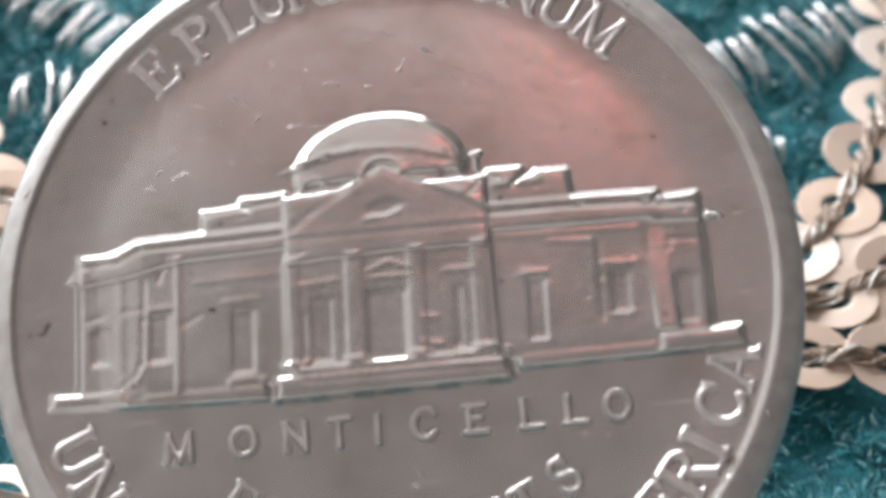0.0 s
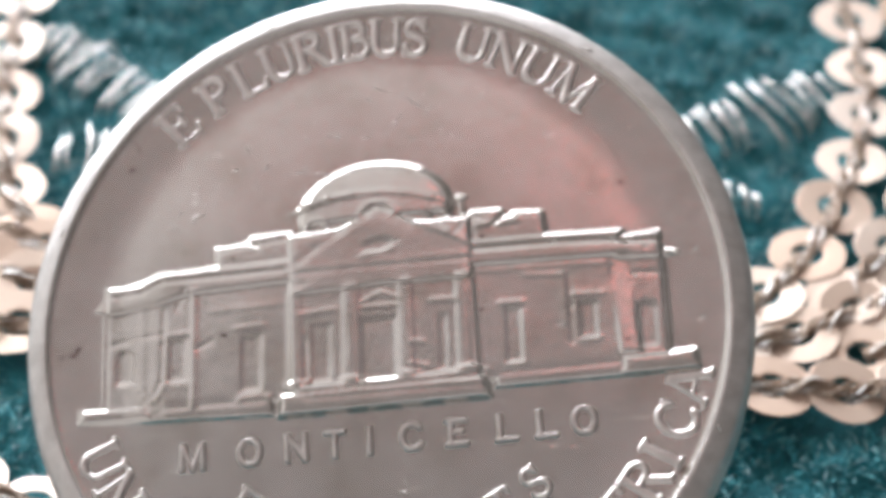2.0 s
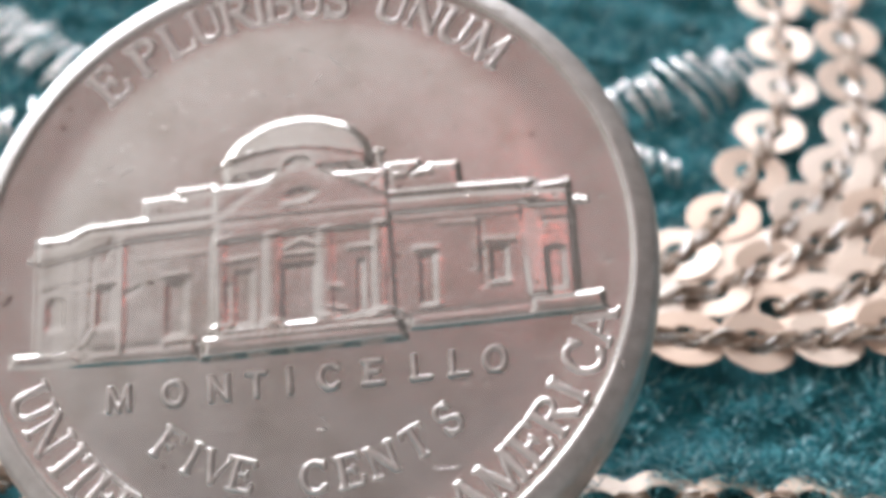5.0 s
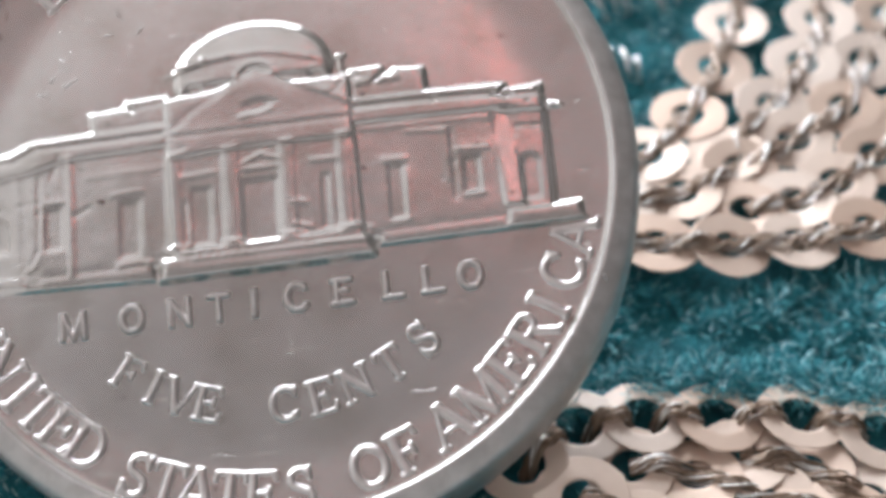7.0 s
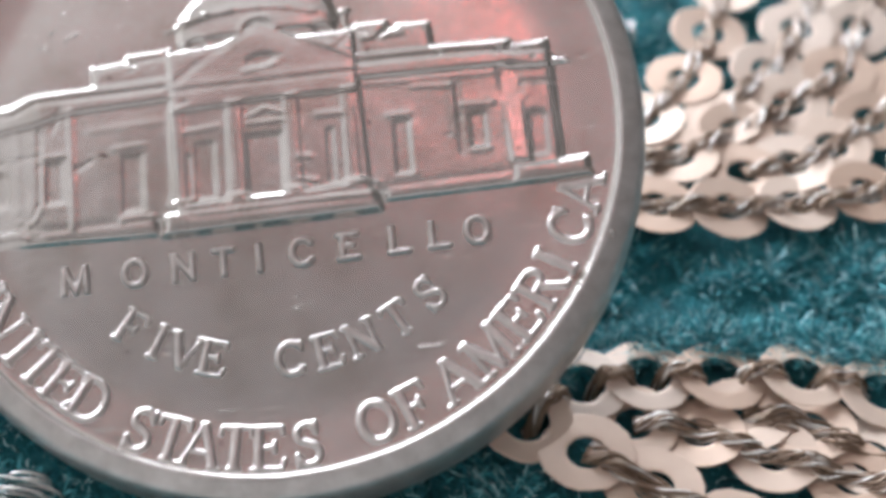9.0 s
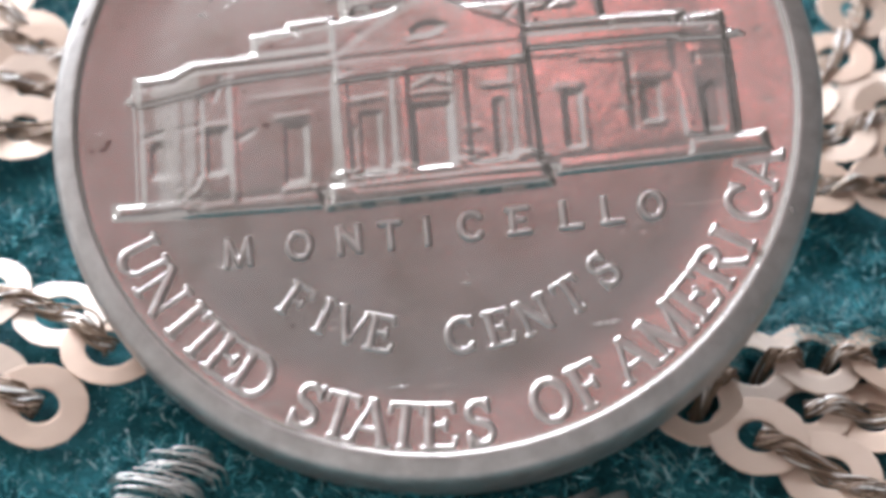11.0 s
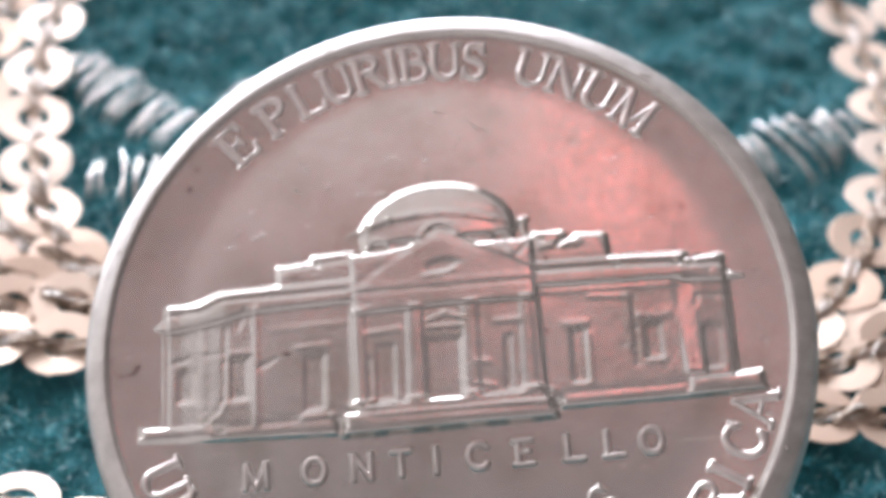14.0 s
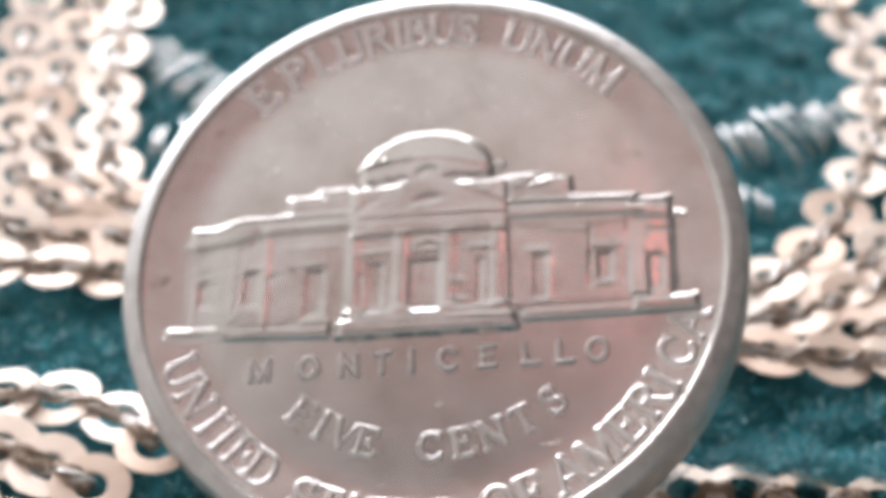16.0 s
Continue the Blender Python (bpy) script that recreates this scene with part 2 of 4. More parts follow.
for x0, x1, z0, z1 in ((WIN_X0, WIN_X0 + 0.05, WIN_Z0, WIN_Z1), (WIN_X1 - 0.05, WIN_X1, WIN_Z0, WIN_Z1),
                       (WIN_X0 + 0.05, WIN_X1 - 0.05, WIN_Z0, WIN_Z0 + 0.05), (WIN_X0 + 0.05, WIN_X1 - 0.05, WIN_Z1 - 0.05, WIN_Z1)):
    part("window_frame", box_bm(x0, x1, WALL_Y + 0.04, WALL_Y + 0.09, z0, z1, 0.006), WHITE, window)

table = tagged(new("table"), "brown oak table under the cloth", "table")
CLOTH_T = 0.8 * MM
part("tabletop", box_bm(-0.5, 0.5, -0.35, 0.35, -CLOTH_T - 0.025, -CLOTH_T, 0.003), WOOD, table)
for x in (-0.45, 0.45):
    for y in (-0.3, 0.3):
        part("leg", box_bm(x - 0.025, x + 0.025, y - 0.025, y + 0.025, RZ0, -CLOTH_T - 0.025, 0.003), WOOD, table)

# ---- the cloth: teal felt, sequin strings, tinsel stitches ----
COIN_AT = pose(-0.719 * MM, -2.852 * MM, 6.595 * MM, 26.368, -8.910, 3.200)
COIN_BACK = -2.12
coin_np = np.array(COIN_AT.to_3x3())
coin_o = np.array([-0.719, -2.852, 6.595])
coin_n = coin_np[:, 2]

# Each string: the way of its sequins over the cloth, the pitch, the lean towards the end of the string and about its line.
STRINGS = [
    ([(6.9, -8.8), (8.68, -7.4), (10.66, -7.0), (12.9, -6.95), (15.4, -6.85), (17.7, -7.5), (20.3, -8.45)], 2.28, -5, 2),
    ([(8.6, -9.9), (10.4, -11.1), (12.5, -12.5), (14.6, -13.5), (17.2, -14.3)], 2.3, 6, 2),
    ([(10.1, -8.7), (12.0, -9.0), (14.05, -9.8), (16.2, -10.6), (18.5, -11.0)], 2.15, 6, 2),
    ([(13.4, -8.3), (15.3, -8.7), (16.9, -9.8), (18.7, -10.3)], 2.1, 6, 2),
    ([(9.4, 0.5), (11.8, 0.4), (14.2, 0.35), (16.5, 0.63), (18.95, 1.3), (21.3, 2.35), (23.7, 4.05)], 2.4, -5, 1),
    ([(10.5, 2.3), (12.9, 3.0), (15.05, 4.3), (17.2, 5.9), (19.3, 7.7), (20.5, 10.4), (21.9, 13.2), (22.9, 16.3)], 2.45, 6, 4),
    ([(15.0, 2.2), (16.7, 2.7), (18.3, 3.7), (19.9, 5.1), (21.7, 7.1), (23.4, 9.8), (24.8, 12.7)], 2.3, 6, 2),
    ([(10.3, 3.3), (11.9, 4.9), (13.6, 7.1), (14.85, 9.8), (15.85, 12.5), (16.7, 15.5), (16.9, 18.6), (16.8, 21.9), (16.3, 25.1), (15.6, 28.2)], 2.85, 4, -3),
    ([(14.7, 5.0), (16.7, 7.7), (18.2, 10.2), (19.3, 12.9), (19.5, 16.1), (19.7, 19.3), (19.5, 22.7), (19.0, 26.0)], 2.8, 4, 1),
    ([(-9.5, -7.5), (-11.1, -6.2), (-13.4, -5.5), (-15.5, -5.7), (-17.7, -6.3)], 2.25, -5, 4),
    ([(-11.2, -9.6), (-12.9, -8.9), (-14.8, -8.2), (-16.8, -8.3)], 2.25, 6, 4),
    ([(-13.5, -12.2), (-15.3, -11.0), (-17.4, -10.5)], 2.2, 6, 4),
    ([(-11.0, 1.3), (-13.4, 1.65), (-15.7, 1.7), (-18.1, 1.4), (-20.5, 1.1)], 2.4, -5, 2),
    ([(-11.3, 3.2), (-13.4, 3.8), (-15.3, 4.5), (-17.3, 6.0), (-19.1, 7.6), (-20.4, 11.2), (-21.3, 14.9), (-22.1, 18.6), (-22.6, 21.9)], 2.55, 6, 6),
    ([(-11.7, 4.9), (-13.4, 5.6), (-15.3, 6.6), (-17.3, 8.2), (-18.8, 10.1), (-19.4, 12.7), (-19.6, 15.9), (-19.9, 19.7), (-19.9, 23.3)], 2.6, 6, 4),
    ([(-14.0, 6.3), (-15.5, 8.7), (-16.3, 11.5), (-17.0, 14.4), (-17.5, 17.7), (-17.7, 21.2), (-17.5, 24.6)], 2.9, 4, 2),
    ([(-15.4, 3.5), (-17.7, 3.8), (-20.0, 4.9), (-21.9, 6.9), (-23.0, 9.9), (-23.9, 13.3), (-24.5, 17.2)], 2.5, 6, 6),
]
LIFTED = {0: 0.14, 2: -0.12, 3: -0.14, 4: 0.1, 9: 0.08, 12: 0.08}
paths = [spline(s[0], 16) for s in STRINGS]
all_path = np.vstack([q[::3] for q in paths])

# tinsel motifs: centre line start, end, strand lean (degrees), strand length, count
MOTIFS = [
    ((9.9, 14.0), (15.6, 17.4), 118, 3.4, 10),
    ((10.6, 10.7), (12.0, 10.2), 100, 1.6, 4),
    ((-16.3, 18.5), (-10.7, 13.9), 62, 3.0, 12),
    ((-14.2, 11.3), (-10.8, 11.4), 90, 2.6, 7),
    ((-8.2, -12.5), (-6.9, -11.1), -18, 2.4, 7),
    ((1.6, -12.6), (4.3, -12.3), 28, 2.4, 6),
    ((-9.5, 16.4), (-8.6, 18.0), 8, 2.0, 5),
]


def near_strings(xy):
    d = np.full(len(xy), 1e9)
    for k in range(0, len(all_path), 40):
        blk = all_path[k:k + 40]
        d = np.minimum(d, np.sqrt(((xy[:, None] - blk[None]) ** 2).sum(-1)).min(1))
    return d


def soft(x, a, b):
    k = np.clip((x - a) / (b - a), 0, 1)
    return k * k * (3 - 2 * k)


def value_noise(x, y, cell, seed):
    g = np.random.RandomState(seed).rand(64, 64)
    u, v = x / cell, y / cell
    i, j = np.floor(u).astype(int), np.floor(v).astype(int)
    fu, fv = soft(u - i, 0, 1), soft(v - j, 0, 1)
    at = lambda p, q: g[p % 64, q % 64]
    return (at(i, j) * (1 - fu) * (1 - fv) + at(i + 1, j) * fu * (1 - fv) + at(i, j + 1) * (1 - fu) * fv + at(i + 1, j + 1) * fu * fv) - 0.5


def cloth_height(x, y):
    h = 0.22 + 0.5 * value_noise(x, y, 2.3, 1) * 0.5 + 0.35 * value_noise(x, y, 1.1, 15) + 0.35 * value_noise(x, y, 0.9, 2) * 0.5 + 0.25 * value_noise(x, y, 0.4, 3) * 0.4
    # unseen cloth mound added under the coin: carries its back, blocks light passing beneath
    back = coin_o + coin_n * (COIN_BACK - 0.02)
    plane = back[2] - ((x - back[0]) * coin_n[0] + (y - back[1]) * coin_n[1]) / coin_n[2]
    r = np.hypot(x - back[0], (y - back[1]) * 1.05)
    k = 1 - soft(r, 5.6, 8.8)
    return np.where(plane > 0.1, h * (1 - k) + np.minimum(plane, 9) * k, h)


cloth = tagged(new("embroidered_cloth"), "teal felt cloth embroidered with champagne sequins and silver thread", "cloth")
dense_x, dense_y = np.arange(-30, 30.01, 0.25), np.arange(-18, 40.01, 0.25)
gx = np.concatenate([[-140, -90, -60, -42], dense_x, [42, 60, 90, 140]])
gy = np.concatenate([[-120, -80, -50, -30], dense_y, [50, 70, 100, 140]])
X, Y = np.meshgrid(gx, gy)
Z = cloth_height(X, Y)
edge = (np.abs(X) > 120) | (Y > 130) | (Y < -110)
Z[edge] = -0.55
verts = np.stack([X, Y, Z], -1).reshape(-1, 3) * MM
nx, ny = len(gx), len(gy)
faces = [(j * nx + i, j * nx + i + 1, (j + 1) * nx + i + 1, (j + 1) * nx + i) for j in range(ny - 1) for i in range(nx - 1)]
low = verts.copy()
low[:, 2] = -0.8 * MM
n = len(verts)
border = [j * nx for j in range(ny)] + [(ny - 1) * nx + i for i in range(1, nx)] + [j * nx + nx - 1 for j in range(ny - 2, -1, -1)] + [i for i in range(nx - 2, 0, -1)]
rim_low = {v: n + k for k, v in enumerate(border)}
all_verts = np.vstack([verts, low[border]])
for k, v in enumerate(border):
    w = border[(k + 1) % len(border)]
    faces.append((v, w, rim_low[w], rim_low[v]))
faces.append(tuple(rim_low[v] for v in reversed(border)))
mesh_object("felt", all_verts, faces, FELT, cloth, "dense teal felt ground", smooth=True)

# loose wool pile
rng = np.random.RandomState(4)
N = 300000
fx, fy = rng.uniform(-27, 27, N), rng.uniform(-15.5, 36, N)
ds = near_strings(np.stack([fx, fy], -1))
r_coin = np.hypot(fx + 0.6, fy + 1.0)
clump = value_noise(fx, fy, 1.1, 15) + 0.7 * value_noise(fx, fy, 0.5, 16)
keep = (rng.rand(N) < 0.25 + 1.5 * np.clip(clump + 0.3, 0, 1)) & (ds > 1.35) & ((r_coin > 7.8) | (fy < -8))
keep |= (ds > 0.5) & (ds <= 1.35) & (rng.rand(N) < 0.25) & (r_coin > 7.8)
fx, fy, ds = fx[keep], fy[keep], ds[keep]
fringe = []
for q in (paths[0],):
    k = rng.uniform(0, len(q) - 1.001, 4200)
    i0 = k.astype(int)
    at_ = q[i0] + (q[i0 + 1] - q[i0]) * (k - i0)[:, None]
    fringe.append(np.stack([at_[:, 0], at_[:, 1] + rng.uniform(0.95, 1.9, len(k))], -1))
fringe = np.vstack(fringe)
fringe = fringe[np.hypot(fringe[:, 0] + 0.6, fringe[:, 1] + 1.0) > 7.8]
tall = np.concatenate([np.zeros(len(fx), bool), np.ones(len(fringe), bool)])
fx, fy = np.concatenate([fx, fringe[:, 0]]), np.concatenate([fy, fringe[:, 1]])
ds = np.concatenate([ds, np.full(len(fringe), 9.0)])
N = len(fx)
base = np.stack([fx, fy, cloth_height(fx, fy) - 0.05], -1)
ln = rng.uniform(0.25, 0.75, N) * np.where(ds < 1.6, 0.45, 1.0) * (0.7 + 1.3 * np.clip(value_noise(fx, fy, 1.1, 15) + 0.2, 0, 1))
ln = np.where(tall, rng.uniform(0.9, 1.5, N), ln)
az = rng.uniform(0, 2 * np.pi, N) + 3 * value_noise(fx, fy, 3.0, 8)
lift = np.where(tall, 2.0, 1.0) * rng.uniform(0.3, 1.5, N)
d1 = np.stack([np.cos(az), np.sin(az), lift], -1)
d1 /= np.linalg.norm(d1, axis=1)[:, None]
az2 = az + rng.uniform(-1.4, 1.4, N)
d2 = np.stack([np.cos(az2), np.sin(az2), rng.uniform(-0.5, 0.5, N)], -1)
d2 /= np.linalg.norm(d2, axis=1)[:, None]
p0, p1 = base, base + d1 * ln[:, None] * 0.5
p2 = p1 + (d1 + d2) * 0.5 * ln[:, None] * 0.35
p3 = p2 + d2 * ln[:, None] * 0.25
side = np.cross(d1, rng.normal(size=(N, 3)))
side /= np.linalg.norm(side, axis=1)[:, None]
wd = rng.uniform(0.014, 0.034, N)[:, None]
v = np.stack([p0 - side * wd, p0 + side * wd, p1 - side * wd, p1 + side * wd, p2 - side * wd * 0.8, p2 + side * wd * 0.8, p3], 1).reshape(-1, 3)
k7 = np.arange(N) * 7
quads = np.concatenate([np.stack([k7, k7 + 1, k7 + 3, k7 + 2], -1), np.stack([k7 + 2, k7 + 3, k7 + 5, k7 + 4], -1)])
tris = np.stack([k7 + 4, k7 + 5, k7 + 6], -1)
pile = mesh_object("wool_pile", v * MM, [*quads.tolist(), *tris.tolist()], PILE)
tagged(pile, "loose teal wool fibres standing on the felt", "wool", kind="stuff")


def sequin_mesh(seed, fold):
    r_ = random.Random(seed)
    n_, out, inn, th = 22, 1.42, 0.72 if fold else 0.58, 0.045
    prof = [(inn, th), (inn, 0), (inn + 0.03, -0.02), (out - 0.04, 0.0), (out, th * 0.5), (out - 0.03, th), (inn + 0.1, th + 0.012)]
    warp = [r_.uniform(-0.05, 0.05) for _ in range(3)]
    nicks = [1 - (0.035 if r_.random() < 0.18 else r_.uniform(0, 0.012)) for _ in range(n_)]
    vs, fs = [], []
    for i, (r, z) in enumerate(prof):
        for j in range(n_):
            a = 2 * math.pi * (j + 0.5 * (seed % 2)) / n_
            rr = r * (nicks[j] if r > 0.9 else 1)
            x, y = rr * math.cos(a), rr * math.sin(a)
            vs.append((x * MM, y * MM, (z + warp[0] * x * y * 0.4 + warp[1] * (x * x - y * y) * 0.3 + (0.06 * (math.hypot(y, 0.3) - 0.3) if fold == 0 else fold * (-0.9 * max(y, 0) - 0.35 * min(y, 0)) * (1 + warp[2] * 4))) * MM))
    m_ = len(prof)
    for i in range(m_):
        for j in range(n_):
            a, b_ = i * n_ + j, i * n_ + (j + 1) % n_
            c, d = ((i + 1) % m_) * n_ + (j + 1) % n_, ((i + 1) % m_) * n_ + j
            fs.append((a, d, c, b_))
    me = bpy.data.meshes.new("sequin")
    me.from_pydata(vs, [], fs)
    me.materials.append(SEQUIN)
    me.update()
    return me


SEQUIN_MESHES = [sequin_mesh(k, 0) for k in range(6)]
FOLDED_MESHES = [sequin_mesh(k + 6, 0.2) for k in range(4)]
rs = random.Random(11)
for number, ((pts, pitch, lean, roll), q) in enumerate(zip(STRINGS, paths)):
    seg = np.linalg.norm(np.diff(q, axis=0), axis=1)
    s = np.concatenate([[0], np.cumsum(seg)])
    count = max(2, int(round(s[-1] / pitch)) + 1)
    where = np.linspace(0, s[-1], count)
    if s[-1] / (len(pts) - 1) < 1.2 * pitch:
        where, count = s[::16][:len(pts)], len(pts)
    xs, ys = np.interp(where, s, q[:, 0]), np.interp(where, s, q[:, 1])
    run = []
    folded = number in (0, 9)
    lift_z = LIFTED.get(number, 0.0)
    for i in range(count):
        a, b_ = max(0, where[i] - 0.4), min(s[-1], where[i] + 0.4)
        tx, ty = np.interp(b_, s, q[:, 0]) - np.interp(a, s, q[:, 0]), np.interp(b_, s, q[:, 1]) - np.interp(a, s, q[:, 1])
        head = math.degrees(math.atan2(ty, tx))
        ob = new("sequin", rs.choice(FOLDED_MESHES if folded else SEQUIN_MESHES))
        ob.parent = cloth
        size = rs.uniform(0.96, 1.03)
        ob.matrix_basis = (pose(xs[i] * MM, ys[i] * MM, (0.85 + 0.004 * roll + lift_z) * MM, roll + (12 if number == 0 and i < 2 else 0), 0, 0) @ pose(0, 0, 0, 0, 0, head) @ pose(0, 0, 0, rs.uniform(-5, 5), -lean + rs.uniform(-3, 3), 0)
                           @ Matrix.Scale(size, 4) @ pose(0, 0, 0, 0, 0, (0 if tx > 0 else 180) if folded else rs.choice((0, 180)) + rs.uniform(-12, 12)))
        # the cord rises out of each hole, lies over the edges between and dives into the next hole
        raised = lift_z
        run.append((xs[i], ys[i], (-0.5 if number == 0 else 0.84) + raised))
        if i < count - 1:
            for f, z in ((0.31, 0.96), (0.5, 1.0), (0.69, 0.96)) if number == 0 else ((0.3, 0.98), (0.5, 1.08), (0.7, 1.0)):
                w = where[i] + (where[i + 1] - where[i]) * f
                run.append((np.interp(w, s, q[:, 0]) + rs.uniform(-0.06, 0.06), np.interp(w, s, q[:, 1]) + rs.uniform(-0.06, 0.06), z + 0.003 * roll + raised))
    line = spline(run, 5)
    ls = np.concatenate([[0], np.cumsum(np.linalg.norm(np.diff(line, axis=0), axis=1))])
    tan = np.gradient(line, axis=0)
    tan /= np.linalg.norm(tan, axis=1)[:, None]
    across = np.cross(tan, [0, 0, 1.0])
    across /= np.linalg.norm(across, axis=1)[:, None] + 1e-9
    over = np.cross(across, tan)
    strands, tones = [], []
    slim = 0.62 if number == 0 else 1.0
    for k in range(18):
        ph = 2 * np.pi * k / 18 + ls * 2 * np.pi / rs.uniform(3.2, 4.4) + 0.6 * np.sin(ls * rs.uniform(0.8, 2.2))
        rad = slim * rs.uniform(0.1, 0.38) + 0.06 * np.sin(ls * rs.uniform(1.5, 3.5) + k)
        strand = line + across * (np.cos(ph) * rad)[:, None] + over * (np.sin(ph) * rad * 0.5)[:, None]
        thick = rs.uniform(0.025, 0.06)
        strands.append(tube(strand * MM, thick * MM, 5))
        # tone waves along each strand, so its pale stretches are painted glints
        glint_tone = rs.random() * (0.85 if thick < 0.04 else 0.6) + 0.3 * np.sin(ls * rs.uniform(1.5, 4.0) + rs.uniform(0, 6))
        tones += np.repeat(np.clip(glint_tone, 0, 1), 5).tolist()
    v, f = joined(strands)
    m_ = len(v) // 18
    f += [(k * m_, (k + 1) * m_, k * m_ + 3) for k in range(17)]
    ob = mesh_object("cord", v, f, CORD, cloth, "twisted brown lurex cord with silvery strands and painted glints", smooth=True)
    ob.data.attributes.new("strand", "FLOAT", "POINT").data.foreach_set("value", tones)

for (ax, ay), (bx, by), ang, length, count in MOTIFS:
    rm = random.Random(int(ax * 10))
    for i in range(count * 3):
        if i % 3 == 0:
            k = (i // 3 + rm.uniform(-0.2, 0.2)) / (count - 1)
            reach, lean = rm.uniform(0.75, 1.1), ang + rm.uniform(-9, 9)
        cx, cy = ax + (bx - ax) * k + rm.uniform(-0.1, 0.1), ay + (by - ay) * k + rm.uniform(-0.1, 0.1)
        L = length * (0.55 + 0.5 * math.sin(math.pi * min(1, max(0, 0.12 + 0.76 * k)))) * reach * rm.uniform(0.85, 1.1)
        a = radians(lean + rm.uniform(-5, 5))
        dx, dy = math.cos(a) * L / 2, math.sin(a) * L / 2
        hi = rm.uniform(0.65, 1.1)
        sag = rm.uniform(-0.12, 0.12)
        pts = [(cx - dx, cy - dy, 0.25), (cx - dx * 0.8, cy - dy * 0.8, 0.75 * hi), (cx + sag, cy, hi), (cx + dx * 0.85, cy + dy * 0.85, 0.9 * hi), (cx + dx, cy + dy, 0.3)]
        v, f = tube(spline(pts, 5) * MM, rm.uniform(0.03, 0.06) * MM, 5, flat=0.7)
        mesh_object("tinsel_thread", v, f, TINSEL, cloth, smooth=True)

# ---- the coin ----
coin = tagged(new("coin"), "worn nickel coin with a raised domed building, tilted on cloth", "coin")
coin.matrix_basis = COIN_AT


def dish(r):
    """The field is struck flat in the middle and climbs towards the rim."""
    k = np.clip((np.asarray(r, float) - 7.9) / 1.0, 0, 1)
    return 0.085 * (0.5 * k * k + np.clip(np.asarray(r, float) - 8.9, 0, 1.2))


profile = [(0.02, COIN_BACK + 0.12), (9.9, COIN_BACK + 0.12), (10.05, COIN_BACK + 0.02), (10.25, COIN_BACK), (10.5, COIN_BACK + 0.04), (10.68, COIN_BACK + 0.2),
           (10.84, COIN_BACK + 0.4), (10.87, -1.0), (10.86, -0.5), (10.83, -0.25), (10.79, -0.1), (10.73, -0.01), (10.66, 0.05), (10.58, 0.095), (10.45, 0.14), (10.34, 0.18), (10.24, 0.215), (10.18, 0.228),
           (10.12, 0.222), (10.07, 0.185), (10.01, 0.14), (9.95, float(dish(9.95)))]
inner = np.concatenate([np.linspace(9.8, 7.8, 14), [6.0, 4.0, 2.0, 0.02]])
profile += [(float(r), float(dish(r))) for r in inner]
v, f = lathe([(r * MM, z * MM) for r, z in profile], 256)
blank = mesh_object("coin_blank", v, f, NICKEL, coin, smooth=True)
blank.data.materials.append(EDGE)
for k in range(4 * 256, 18 * 256):
    blank.data.polygons[k].material_index = 1

# relief of the building, modelled as a height over the coin's face
step = 0.03
hx, hy = np.arange(-9.6, 9.6 + step, step), np.arange(-3.7, 5.2 + step, step)
HX, HY = np.meshgrid(hx, hy)


def inside(poly):
    """Signed distance to a polygon, positive inside."""
    p = np.array(poly, float)
    d = np.full(HX.shape, 1e9)
    sign = np.zeros(HX.shape, bool)
    for (x0, y0), (x1, y1) in zip(p, np.roll(p, -1, axis=0)):
        ex, ey = x1 - x0, y1 - y0
        k = np.clip(((HX - x0) * ex + (HY - y0) * ey) / (ex * ex + ey * ey), 0, 1)
        d = np.minimum(d, np.hypot(HX - x0 - k * ex, HY - y0 - k * ey))
        cross = ((y0 > HY) != (y1 > HY)) & (HX < (x1 - x0) * (HY - y0) / (y1 - y0 + 1e-12) + x0)
        sign ^= cross
    return np.where(sign, d, -d)


def segment(x0, y0, x1, y1):
    ex, ey = x1 - x0, y1 - y0
    k = np.clip(((HX - x0) * ex + (HY - y0) * ey) / (ex * ex + ey * ey), 0, 1)
    return np.hypot(HX - x0 - k * ex, HY - y0 - k * ey)


H = np.full(HX.shape, -0.03)


def raise_to(poly, h, base=-0.03, steep=3.0, roof=1.1):
    """A slab with a sloped upper edge, steep lower edges and softer ends."""
    global H
    d = inside(poly)
    gy_, gx_ = np.gradient(d)
    size = np.hypot(gx_, gy_) + 1e-9
    up, side = np.clip(-gy_ / size, -1, 1), np.abs(np.clip(gx_ / size, -1, 1))
    rise = steep + (roof - steep) * soft(up, 0.35, 0.75) + (0.9 - steep) * soft(side, 0.6, 0.9)
    top = h - 0.01 * (1 - soft(d, 0.05, 0.4))
    H = np.maximum(H, np.where(d > 0, np.minimum(base + d * rise, top), -0.03))


def ridge(x0, y0, x1, y1, h, w=0.09):
    global H
    H = H + 0.75 * h * (1 - soft(segment(x0, y0, x1, y1), w * 0.25, w * 1.1))


def groove(points, depth, w=0.09):
    for (x0, y0), (x1, y1) in zip(points, points[1:]):
        ridge(x0, y0, x1, y1, -depth, w)


